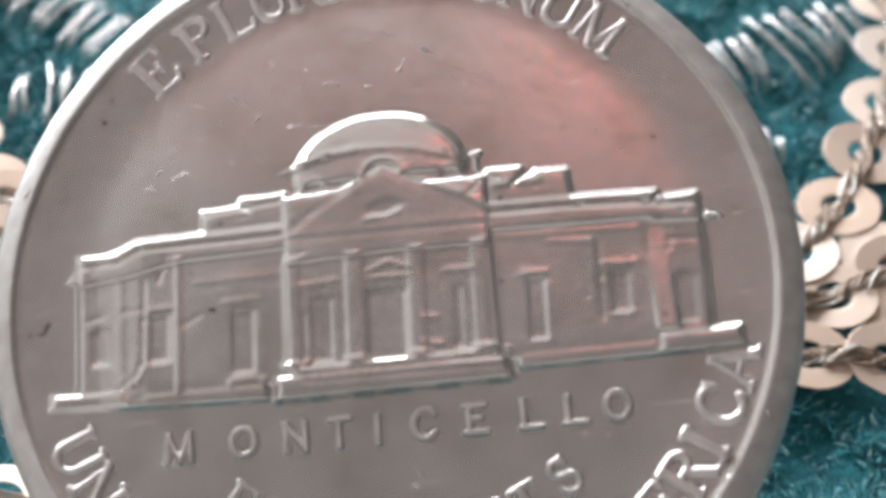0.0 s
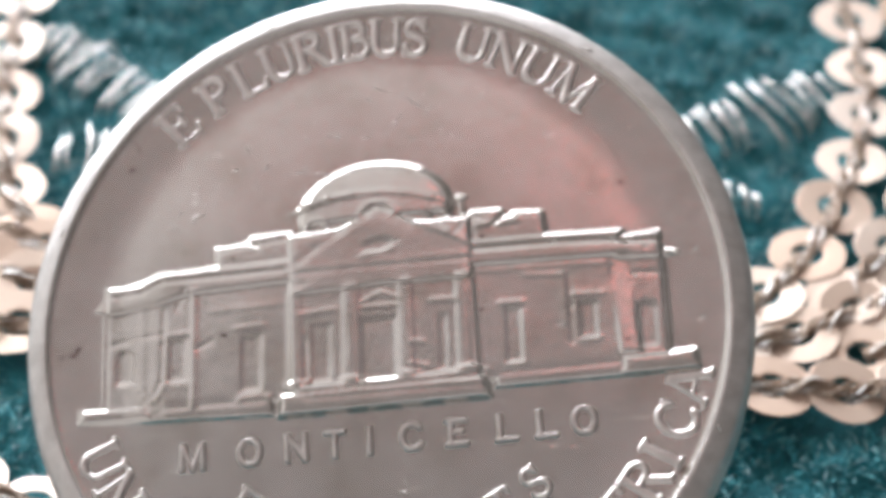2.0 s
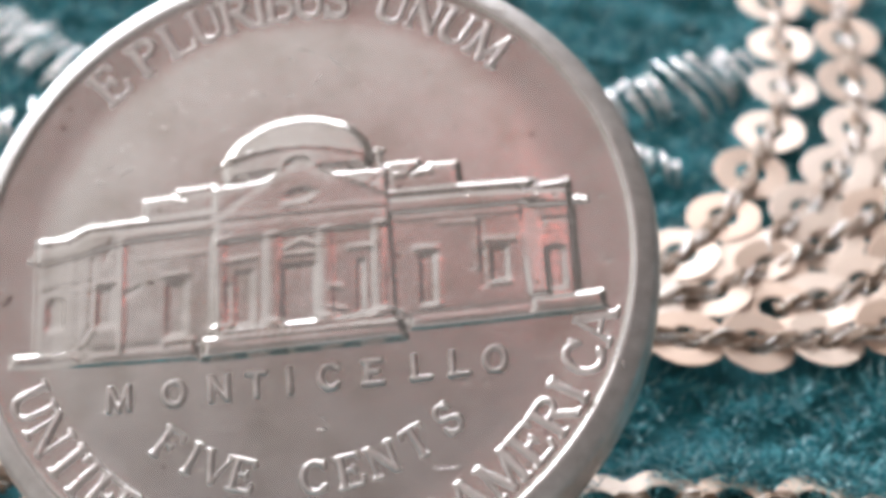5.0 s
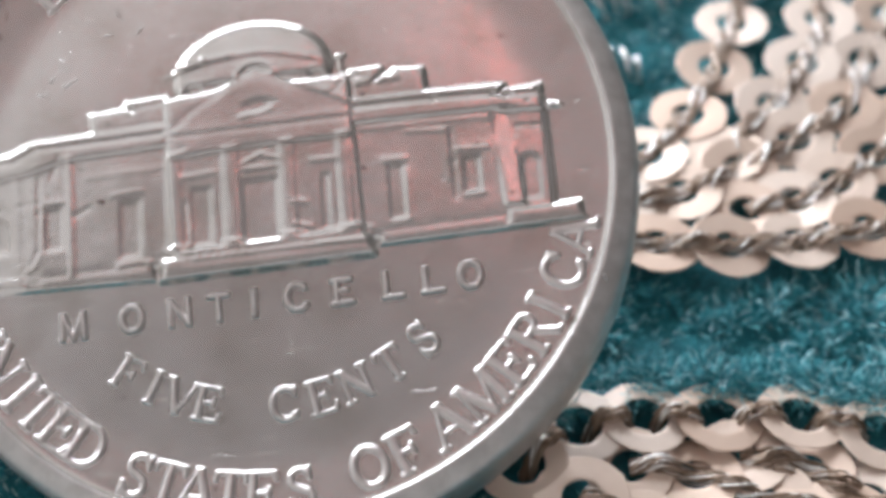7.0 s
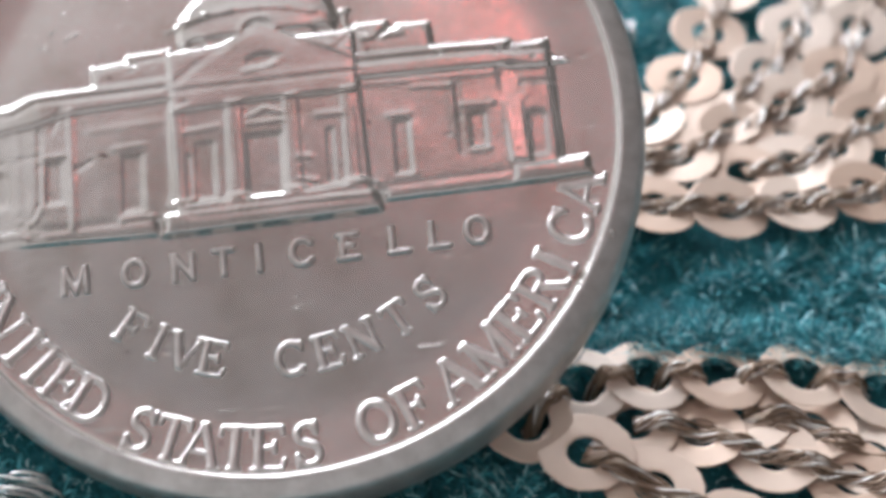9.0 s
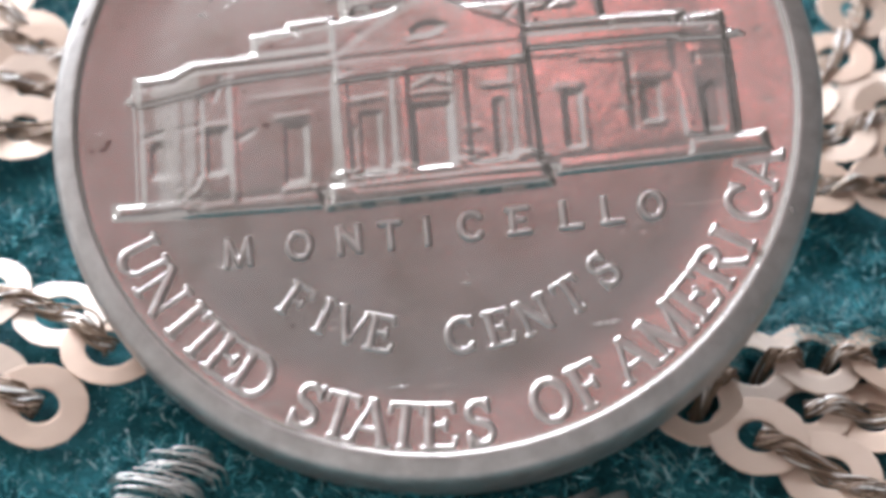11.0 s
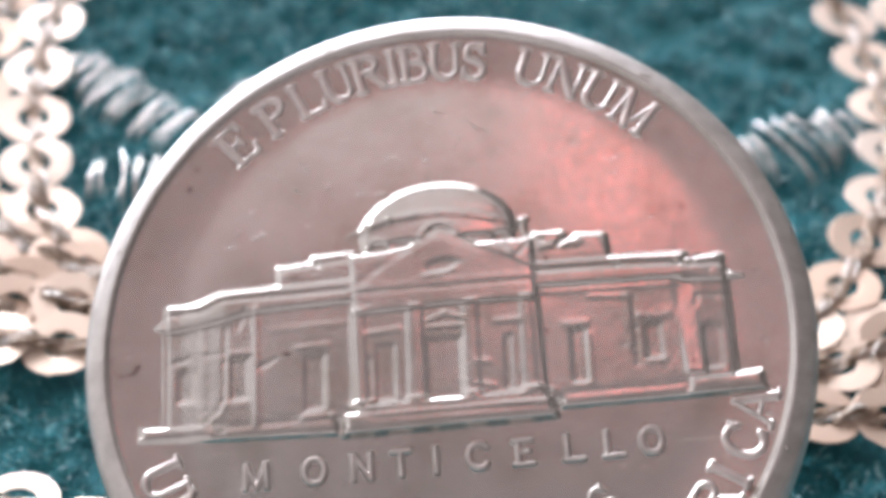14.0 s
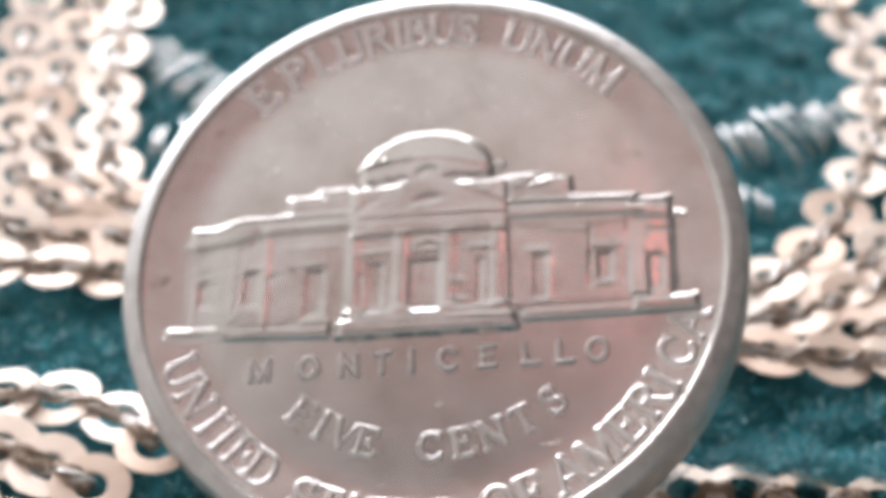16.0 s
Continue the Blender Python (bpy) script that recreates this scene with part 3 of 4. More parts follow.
def opening(x0, x1, y0, y1, depth, arch=0.0):
    """A recess: sharp towards the top and the west, with a wide lit slope at its east and lower sides."""
    global H
    lean = (HY - y1) * 0.035
    a = np.minimum((HX - lean - x0) / 0.05, (x1 - HX + lean) / 0.13)
    b_ = np.minimum((HY - y0) / 0.12, (y1 - HY) / 0.06)
    if arch:
        mid, r = (x0 + x1) / 2, (x1 - x0) / 2
        b_ = np.minimum(b_, (1 - np.hypot((HX - mid) / r, np.clip(HY - (y1 - arch), 0, 9) / arch)) * 4)
    H = H - 0.72 * depth * np.clip(np.minimum(a, b_), 0, 1)


def sink(poly, depth, e=0.06):
    """Lowers what already stands inside the polygon."""
    global H
    H = H - depth * soft(inside(poly), 0, e) * soft(H, 0.04, 0.14)


def rect(x0, x1, y0, y1):
    return [(x0, y0), (x1, y0), (x1, y1), (x0, y1)]


# dome on its drum, with lunettes between drum and pediment
k = (HX / 2.47) ** 2 + ((HY - 2.86) / 1.82) ** 2
d = (1 - np.sqrt(k)) * 1.9
H = np.maximum(H, np.where((HY > 2.7) & (d > 0), np.minimum(-0.03 + d * 0.8, 0.1 + 0.13 * np.sqrt(np.clip(1 - k, 0, 1))), -0.03))
raise_to(rect(-2.4, 2.35, 2.2, 3.0), 0.16)
drum = [(-2.69, 3.12), (-2.1, 3.3), (-1.45, 3.45), (-0.7, 3.53), (0.1, 3.53), (0.9, 3.42), (1.7, 3.18), (2.4, 2.95)]
for i in range(7):
    ridge(*drum[i], *drum[i + 1], (0.07, 0.055, 0.03, 0.016, 0.012, 0.012, 0.012)[i], 0.15)
for cx, cy, rx, ry in ((0.06, 2.72, 0.55, 0.46), (1.88, 2.4, 0.34, 0.4), (-1.78, 2.4, 0.36, 0.4)):
    e = np.hypot((HX - cx) / rx, (HY - cy) / ry)
    H = H - 0.05 * (1 - soft(e, 0.72, 0.86)) + 0.016 * np.exp(-((e - 1.0) / 0.13) ** 2)
raise_to(rect(2.46, 2.72, 2.4, 3.12), 0.17)
raise_to(rect(2.4, 2.82, 3.02, 3.24), 0.2)

# west wing: balustrade and cornice stand proud of the wall
raise_to([(-8.5, -2.85), (-8.48, 0.5), (-8.45, 1.46), (-7.38, 1.43), (-6.75, 1.72), (-2.6, 1.8), (-1.6, 1.8), (-1.6, -2.85)], 0.2)
raise_to([(-8.8, 0.62), (-8.4, 0.46), (-8.2, 0.5), (-8.2, 0.95), (-8.44, 0.98)], 0.15, roof=1.2)
sink([(-8.9, -2.9), (-8.9, 0.42), (-8.4, 0.46), (-6.75, 0.64), (-5.9, 0.84), (-5.2, 0.9), (-1.0, 0.96), (-1.0, -2.9)], 0.06)
raise_to([(-5.02, 1.4), (-5.02, 2.36), (-3.98, 2.42), (-3.92, 2.62), (-2.5, 2.66), (-2.5, 1.4)], 0.16)
groove([(-4.9, 2.12), (-4.0, 2.2), (-2.7, 2.3)], 0.02)
groove([(-8.4, 1.0), (-7.2, 1.02), (-6.6, 1.3), (-5.3, 1.3), (-2.8, 1.3)], 0.022, 0.1)
ridge(-5.1, 0.22, -2.9, 0.24, 0.007, 0.12)
ridge(-5.58, 0.9, -5.66, -2.95, 0.03, 0.13)
ridge(-7.18, 0.5, -7.22, -2.3, 0.012, 0.16)
groove([(-6.52, 0.4), (-6.56, -0.7), (-6.62, -1.9), (-6.84, -2.4)], 0.022, 0.1)
groove([(-8.2, -0.56), (-7.6, -0.42)], 0.016, 0.09)
groove([(-7.2, -0.4), (-6.5, -0.34)], 0.01, 0.09)
groove([(-6.12, 0.4), (-5.9, 1.0)], 0.022, 0.08)
groove([(-5.5, -0.92), (-5.05, -0.72)], 0.02, 0.08)
opening(-8.02, -7.38, -1.85, -0.72, 0.05, 0.32)
opening(-6.38, -5.78, -1.95, -0.56, 0.05)
opening(-4.2, -3.52, -2.48, -0.66, 0.05)
ridge(-4.36, -0.43, -3.5, -0.4, 0.016, 0.11)
ridge(-6.4, -0.42, -5.8, -0.42, 0.012, 0.1)
for x in (-4.28, -3.42):
    ridge(x, -2.62, x, -2.9, 0.02, 0.09)
ridge(-4.3, -2.64, -3.42, -2.64, 0.02, 0.08)

# east wing: balustrade, double cornice, wall, end pavilion
raise_to([(1.6, -2.85), (1.6, 1.78), (5.2, 1.7), (7.38, 1.6), (7.42, 1.42), (8.44, 1.44), (8.5, 0.6), (8.42, -2.85)], 0.2)
raise_to([(8.3, 0.5), (8.95, 0.48), (8.92, 0.68), (8.3, 0.9)], 0.15)
sink([(1.0, -2.9), (1.0, 0.9), (6.85, 0.72), (7.1, 0.6), (9.3, 0.46), (9.3, -2.9)], 0.06)
groove([(2.9, 1.32), (5.2, 1.26), (6.9, 1.16), (7.3, 1.06), (8.4, 1.0)], 0.05, 0.11)
groove([(7.44, 1.6), (7.44, 1.1)], 0.06, 0.07)
raise_to([(2.7, 1.4), (2.7, 2.7), (3.85, 2.68), (3.94, 2.42), (4.06, 2.54), (5.1, 2.48), (5.16, 1.4)], 0.15)
ridge(3.0, 2.1, 4.2, 2.12, 0.03, 0.11)
groove([(3.93, 2.7), (3.95, 2.2)], 0.05, 0.08)
ridge(3.0, 0.62, 6.8, 0.48, 0.012, 0.14)
ridge(4.3, 0.34, 5.4, 0.24, 0.014, 0.12)
ridge(5.4, 0.22, 5.36, -1.3, 0.016, 0.14)
groove([(5.56, 0.25), (5.53, -0.8), (5.5, -1.9)], 0.024, 0.11)
opening(3.62, 4.16, -2.4, -0.62, 0.05)
ridge(3.5, -0.46, 4.16, -0.48, 0.016, 0.11)
ridge(4.16, -0.85, 4.12, -2.3, 0.012, 0.1)
ridge(3.6, -2.36, 4.1, -2.38, 0.02, 0.09)
opening(5.78, 6.34, -1.88, -0.68, 0.05)
ridge(5.64, -0.43, 6.55, -0.48, 0.02, 0.1)
ridge(5.8, -1.86, 6.28, -1.87, 0.03, 0.09)
opening(7.4, 8.04, -2.3, -0.82, 0.045, 0.34)
# the pilaster of the end pavilion leans back towards its head
lean = np.clip(np.minimum((HX - 6.74 + 0.03 * HY) / 0.08, (7.4 - HX - 0.03 * HY) / 0.08), 0, 1) * ((HY < 0.72) & (HY > -2.4))
H = H + lean * (0.012 - 0.045 * (HY + 0.8) / 1.6)
groove([(7.44, 0.6), (7.4, -0.2)], 0.02, 0.08)
groove([(7.44, 0.05), (8.4, -0.02)], 0.02, 0.09)
ridge(8.44, 0.5, 8.36, -2.35, 0.014, 0.12)
groove([(8.62, 0.5), (8.56, -0.2), (8.46, -2.3)], 0.02, 0.1)

# middle block: attic, pediment, entablature and porch
raise_to([(-2.76, -2.95), (-2.76, 2.42), (-1.13, 2.5), (0.04, 3.1), (1.15, 2.46), (2.87, 2.48), (2.87, -2.95)], 0.235, base=0.1)
ridge(0.04, 3.0, 1.2, 2.38, 0.016, 0.12)
ridge(1.2, 2.38, 2.1, 1.96, 0.016, 0.14)
ridge(2.1, 1.96, 2.84, 1.48, 0.016, 0.16)
groove([(-1.0, 2.36), (-1.9, 1.84), (-2.5, 1.36)], 0.008, 0.16)
e = np.hypot((HX - 0.03) / 0.52, (HY - 1.76 - 0.08 * HX) / 0.27)
H = H - 0.03 * (1 - soft(e, 0.6, 1.0))
ridge(-0.5, 1.44, 0.44, 1.62, 0.016, 0.1)
ridge(-2.7, 1.26, 2.85, 1.2, 0.005, 0.16)
groove([(-2.7, 1.12), (2.8, 1.04)], 0.008, 0.1)
porch = np.minimum(np.minimum(HX + 2.72, 2.78 - HX) / 0.14, np.minimum((0.56 - 0.03 * np.abs(HX) - HY) / 0.06, (HY + 2.5) / 0.05))
H = H - 0.048 * np.clip(porch, 0, 1)
for x, wide in ((-2.55, 0.24), (-0.86, 0.27), (0.78, 0.25), (2.46, 0.24)):
    shaft = np.abs(HX - x - 0.03 * (HY - 0.5)) / wide
    H = H + 0.03 * np.sqrt(np.clip(1 - shaft ** 2, 0, 1)) * ((HY < 0.58) & (HY > -2.5))
    ridge(x - wide - 0.09, -2.36, x + wide - 0.03, -2.38, 0.03, 0.12)
opening(-2.08, -1.44, -2.4, -0.58, 0.035)
ridge(-2.3, -0.2, -1.35, -0.14, 0.016, 0.11)
groove([(-2.28, -1.0), (-2.26, -2.2)], 0.024, 0.08)
opening(-0.58, 0.5, -2.5, -0.58, 0.05)
groove([(-0.55, -0.58), (0.48, -0.6)], 0.02, 0.09)
for e in ((-0.52, 0.0, 0.02, 0.24), (0.02, 0.24, 0.55, 0.02), (-0.52, -0.18, 0.5, -0.2)):
    ridge(*e, 0.02, 0.09)
opening(1.68, 1.98, -2.4, -0.62, 0.035)
ridge(1.5, -0.18, 2.2, -0.2, 0.018, 0.11)
ridge(0.86, -1.4, 1.2, -1.44, 0.022, 0.09)
ridge(0.82, -2.08, 1.28, -2.2, 0.022, 0.09)
ridge(-2.36, -2.52, -1.5, -2.52, 0.012, 0.09)
ridge(-0.62, -2.5, 0.45, -2.54, 0.014, 0.1)
ridge(1.75, -2.44, 2.3, -2.46, 0.014, 0.09)

# plinths and steps
raise_to([(-9.2, -2.4), (-6.8, -2.42), (-6.5, -2.62), (-3.2, -2.62), (-3.2, -3.26), (-9.16, -3.0)], 0.148)
raise_to([(3.1, -2.55), (6.7, -2.55), (6.85, -2.4), (9.1, -2.42), (9.16, -3.1), (3.1, -3.08)], 0.148)
raise_to(rect(-9.2, -6.9, -2.98, -2.41), 0.2)
raise_to(rect(6.72, 9.12, -3.08, -2.36), 0.2)
ridge(-6.95, -2.46, -6.76, -2.34, 0.03, 0.1)
ridge(-6.76, -2.34, -6.55, -1.95, 0.025, 0.1)
raise_to([(-3.28, -2.48), (3.12, -2.48), (3.14, -3.36), (-3.26, -3.36)], 0.25, roof=1.1)
groove([(-2.3, -2.86), (3.0, -2.94)], 0.014, 0.1)
ridge(1.5, -2.78, 2.85, -2.86, 0.018, 0.08)
raise_to([(-3.0, -2.5), (-2.85, -2.1), (-2.55, -2.02), (-2.3, -2.5)], 0.27)
raise_to([(2.16, -2.5), (2.56, -1.86), (2.94, -2.36), (3.14, -2.38), (3.14, -2.58)], 0.27, roof=1.2)
for i in range(7):
    ridge(-2.0 + 0.27 * i, -2.66 - 0.02 * (i % 2), -2.06 + 0.27 * i, -2.84, 0.014, 0.07)

# the ends of the wings fall away, most on the west pavilion
H = np.where(H > 0.03, H - 0.07 * np.clip(-6.5 - HX, 0, 1.3) * soft(H, 0.03, 0.1) - 0.02 * np.clip(HX - 7.4, 0, 2), H)
# struck metal is never quite smooth, and wear has rounded its edges
body = soft(H, 0.03, 0.1)
H = H + body * (0.014 * value_noise(HX, HY, 1.3, 21) + 0.004 * value_noise(HX, HY, 0.5, 22) + 0.0015 * value_noise(HX * 0.6, HY, 0.16, 23))
for _ in range(4):
    P = np.pad(H, 1, mode="edge")
    H = (4 * H + 2 * (P[1:-1, :-2] + P[1:-1, 2:] + P[:-2, 1:-1] + P[2:, 1:-1]) + P[:-2, :-2] + P[2:, 2:] + P[:-2, 2:] + P[2:, :-2]) / 16
FACE_Y = HY * 0.984 + 0.37
face_r = np.hypot(HX, FACE_Y)
ids = np.full(H.shape, -1)
cellmax = np.maximum(np.maximum(H[:-1, :-1], H[1:, :-1]), np.maximum(H[:-1, 1:], H[1:, 1:]))
cell = (cellmax > -0.026) & (face_r[:-1, :-1] < 9.95) & (face_r[1:, 1:] < 9.95)
used = np.zeros(H.shape, bool)
for a, b_ in ((0, 0), (0, 1), (1, 0), (1, 1)):
    used[a:a + cell.shape[0], b_:b_ + cell.shape[1]] |= cell
ids[used] = np.arange(used.sum())
v = np.stack([HX[used], FACE_Y[used], H[used] + dish(face_r[used])], -1) * MM
jj, ii = np.nonzero(cell)
f = np.stack([ids[jj, ii], ids[jj, ii + 1], ids[jj + 1, ii + 1], ids[jj + 1, ii]], -1).tolist()
mesh_object("building_relief", v, f, NICKEL, coin, "raised domed building with wings and portico", smooth=True)

# lettering: each letter is drawn in strokes (stems wide, hairlines thin, with serifs) and raised with rounded shoulders
STEM, HAIR = 0.1, 0.056


def bow(cx, cy, rx, ry, a0, a1, n=14):
    return [(cx + rx * math.cos(radians(a0 + (a1 - a0) * i / n)), cy + ry * math.sin(radians(a0 + (a1 - a0) * i / n))) for i in range(n + 1)]


def foot(x, y, w=0.15):
    return ([(x - w * 0.85, y), (x + w * 0.85, y)], HAIR * 0.85)


def strokes_of(ch, serif):
    """Strokes ([points], half width) in a unit cap height, centred on x = 0."""
    s, h = STEM, HAIR
    if not serif:
        s = h = 0.1
    lo, hi = h, 1 - h
    table = {
        "I": [([(0, 0), (0, 1)], s), foot(0, lo), foot(0, hi)],
        "T": [([(0, 0), (0, 1)], s), ([(-0.3, hi), (0.3, hi)], h), ([(-0.31, hi), (-0.33, 0.78)], h), ([(0.31, hi), (0.33, 0.78)], h), foot(0, lo, 0.14)],
        "L": [([(-0.2, 0), (-0.2, 1)], s), ([(-0.3, lo), (0.32, lo)], h), ([(0.32, lo), (0.36, 0.24)], h), foot(-0.2, hi)],
        "E": [([(-0.2, 0), (-0.2, 1)], s), ([(-0.34, lo), (0.3, lo)], h), ([(-0.34, hi), (0.28, hi)], h), ([(-0.2, 0.52), (0.14, 0.52)], h),
              ([(0.3, lo), (0.35, 0.24)], h), ([(0.28, hi), (0.31, 0.8)], h), ([(0.14, 0.42), (0.14, 0.62)], h)],
        "F": [([(-0.18, 0), (-0.18, 1)], s), ([(-0.32, hi), (0.28, hi)], h), ([(-0.18, 0.5), (0.14, 0.5)], h), ([(0.28, hi), (0.32, 0.78)], h), ([(0.14, 0.4), (0.14, 0.6)], h), foot(-0.18, lo)],
        "P": [([(-0.2, 0), (-0.2, 1)], s), ([(-0.32, hi), (0.04, hi)] + bow(0.04, 0.72, 0.25, 0.22, 90, -90) + [(-0.2, 0.5)], 0.5 * (s + h)), foot(-0.2, lo)],
        "R": [([(-0.24, 0), (-0.24, 1)], s), ([(-0.36, hi), (0.0, hi)] + bow(0.0, 0.74, 0.24, 0.2, 90, -90) + [(-0.24, 0.54)], 0.5 * (s + h)), ([(0.0, 0.54), (0.34, 0.03)], s * 0.9), foot(-0.24, lo), foot(0.36, lo, 0.1)],
        "B": [([(-0.22, 0), (-0.22, 1)], s), ([(-0.34, hi), (0.0, hi)] + bow(0.0, 0.75, 0.2, 0.19, 90, -90) + [(-0.22, 0.56)], 0.5 * (s + h)),
              ([(-0.1, 0.56), (0.04, 0.56)] + bow(0.04, 0.31, 0.24, 0.25, 90, -90) + [(-0.34, lo)], 0.5 * (s + h))],
        "D": [([(-0.26, 0), (-0.26, 1)], s), ([(-0.38, hi), (-0.05, hi)] + bow(-0.05, 0.5, 0.37, 0.44, 90, -90, 20) + [(-0.38, lo)], 0.5 * (s + h))],
        "U": [([(-0.27, 1), (-0.27, 0.34)] + bow(0.0, 0.34, 0.27, 0.27, 180, 270), s * 0.95), (bow(0.0, 0.34, 0.27, 0.27, 270, 360) + [(0.27, 1)], h * 1.1), foot(-0.27, hi, 0.16), foot(0.27, hi, 0.13)],
        "N": [([(-0.29, 0), (-0.29, 1)], h), ([(-0.32, 0.97), (0.3, 0.04)], s), ([(0.3, 0), (0.3, 1)], h), foot(-0.29, lo, 0.13), foot(0.3, hi, 0.13), foot(-0.34, hi, 0.08)],
        "M": [([(-0.37, 0), (-0.34, 1)], h), ([(-0.34, 0.97), (0.0, 0.08)], s), ([(0.0, 0.08), (0.34, 0.97)], h), ([(0.36, 0), (0.34, 1)], s), foot(-0.37, lo, 0.12), foot(0.37, lo, 0.15), foot(-0.38, hi, 0.08), foot(0.38, hi, 0.08)],
        "A": [([(-0.36, 0.03), (0.0, 0.97)], h), ([(0.0, 0.97), (0.36, 0.03)], s), ([(-0.22, 0.35), (0.22, 0.35)], h * 0.9), foot(-0.37, lo, 0.12), foot(0.37, lo, 0.14)],
        "V": [([(-0.34, 0.97), (0.0, 0.04)], s), ([(0.0, 0.04), (0.34, 0.97)], h), foot(-0.35, hi, 0.13), foot(0.35, hi, 0.11)],
        "O": [(bow(0, 0.5, 0.34, 0.42, 0, 360, 30), 0.5 * (s + h) + 0.01)],
        "C": [(bow(0.03, 0.5, 0.35, 0.42, 42, 318, 24), 0.5 * (s + h) + 0.01), ([(0.3, 0.94), (0.3, 0.7)], h), ([(0.3, 0.1), (0.32, 0.26)], h * 0.9)],
        "S": [(bow(0, 0.73, 0.2, 0.2, 25, 225, 14) + bow(0.02, 0.28, 0.23, 0.22, 60, -155, 16), 0.5 * (s + h)), ([(0.2, 0.98), (0.21, 0.72)], h), ([(-0.22, 0.02), (-0.23, 0.3)], h)],
    }
    got = table[ch]
    if not serif:
        got = got[:{"I": 1, "T": 2, "L": 2, "E": 4, "N": 3, "M": 4, "C": 1, "O": 1}[ch]]
    return got


GLYPHS = {}


def glyph(ch, serif, height, relief):
    """Vertices (centred) and faces of one raised letter, in the coin's units."""
    key = (ch, serif, height, relief)
    if key not in GLYPHS:
        g = 0.026
        X_, Y_ = np.meshgrid(np.arange(-0.62, 0.62 + g, g), np.arange(-0.06, 1.06 + g, g))
        d = np.full(X_.shape, -1.0)
        for pts, half in strokes_of(ch, serif):
            for (x0, y0), (x1, y1) in zip(pts, pts[1:]):
                ex, ey = x1 - x0, y1 - y0
                k_ = np.clip(((X_ - x0) * ex + (Y_ - y0) * ey) / (ex * ex + ey * ey + 1e-12), 0, 1)
                d = np.maximum(d, half - np.hypot(X_ - x0 - k_ * ex, Y_ - y0 - k_ * ey))
        d = np.minimum(d, np.minimum(Y_, 1 - Y_) + 0.01)
        rnd = np.random.RandomState(ord(ch)).uniform(0.95, 1.04, X_.shape)
        Z_ = relief * rnd * soft(d, -0.03, 0.062) - 0.012
        cell_ = np.maximum(np.maximum(d[:-1, :-1], d[1:, :-1]), np.maximum(d[:-1, 1:], d[1:, 1:])) > -0.03
        used_ = np.zeros(d.shape, bool)
        for a_, c_ in ((0, 0), (0, 1), (1, 0), (1, 1)):
            used_[a_:a_ + cell_.shape[0], c_:c_ + cell_.shape[1]] |= cell_
        ids_ = np.full(d.shape, -1)
        ids_[used_] = np.arange(used_.sum())
        j_, i_ = np.nonzero(cell_)
        GLYPHS[key] = (np.stack([X_[used_] * height, (Y_[used_] - 0.5) * height, Z_[used_]], -1),
                       np.stack([ids_[j_, i_], ids_[j_, i_ + 1], ids_[j_ + 1, i_ + 1], ids_[j_ + 1, i_]], -1).tolist())
    return GLYPHS[key]


def word(name, letters, places, height, relief, serif, width=1.0):
    """places: for each letter its centre (x, y) on the coin and its turn in degrees."""
    for ch, (x, y, turn) in zip(letters, places):
        v_, f_ = glyph(ch, serif, height, relief)
        c, s_ = math.cos(radians(turn)), math.sin(radians(turn))
        qx, qy = v_[:, 0] * width * c - v_[:, 1] * s_ + x, v_[:, 0] * width * s_ + v_[:, 1] * c + y
        q = np.stack([qx, qy, v_[:, 2] + dish(np.hypot(qx, qy))], -1)
        mesh_object("raised_letter", q * MM, f_, LETTER, coin, "raised letter " + ch + " of " + name, smooth=True)


def arc_out(angles, r):
    return [(r * math.cos(radians(a)), r * math.sin(radians(a)), a - 90) for a in angles]


def arc_in(angles, r):
    return [(r * math.cos(radians(a)), r * math.sin(radians(a)), a + 90) for a in angles]


word("E", "E", arc_out([131.3], 9.14), 1.34, 0.075, True)
word("PLURIBUS", "PLURIBUS", arc_out([121.8, 114.6, 107.8, 101.4, 96.3, 92.1, 86.0, 80.3], 9.12), 1.3, 0.075, True, 1.0)
word("UNUM", "UNUM", arc_out([68.5, 61.6, 54.4, 46.6], 9.16), 1.26, 0.075, True, 1.04)
word("UNITED", "UNITED", arc_in([-156.2, -149.0, -142.4, -137.7, -132.5, -126.8], 9.16), 1.3, 0.078, True)
word("STATES", "STATES", arc_in([-116.6, -111.0, -105.9, -100.1, -94.6, -88.0], 9.3), 1.3, 0.078, True, 0.98)
word("OF", "OF", arc_in([-75.8, -69.0], 9.2), 1.3, 0.078, True)
word("AMERICA", "AMERICA", arc_in([-60.6, -53.0, -45.5, -38.7, -33.3, -26.5, -19.6], 9.16), 1.3, 0.078, True, 0.98)
word("MONTICELLO", "MONTICELLO", [(x - 0.04, -3.82, 0) for x in (-5.68, -4.0, -2.63, -1.5, -0.49, 0.71, 2.03, 3.43, 4.56, 5.66)], 0.86, 0.13, False)
word("FIVE", "FIVE", arc_in([-128.3, -120.9, -114.2, -107.5], 6.86), 1.04, 0.08, True)
word("CENTS", "CENTS", arc_in([-89.4, -80.6, -72.2, -62.8, -53.4], 6.84), 1.04, 0.08, True)

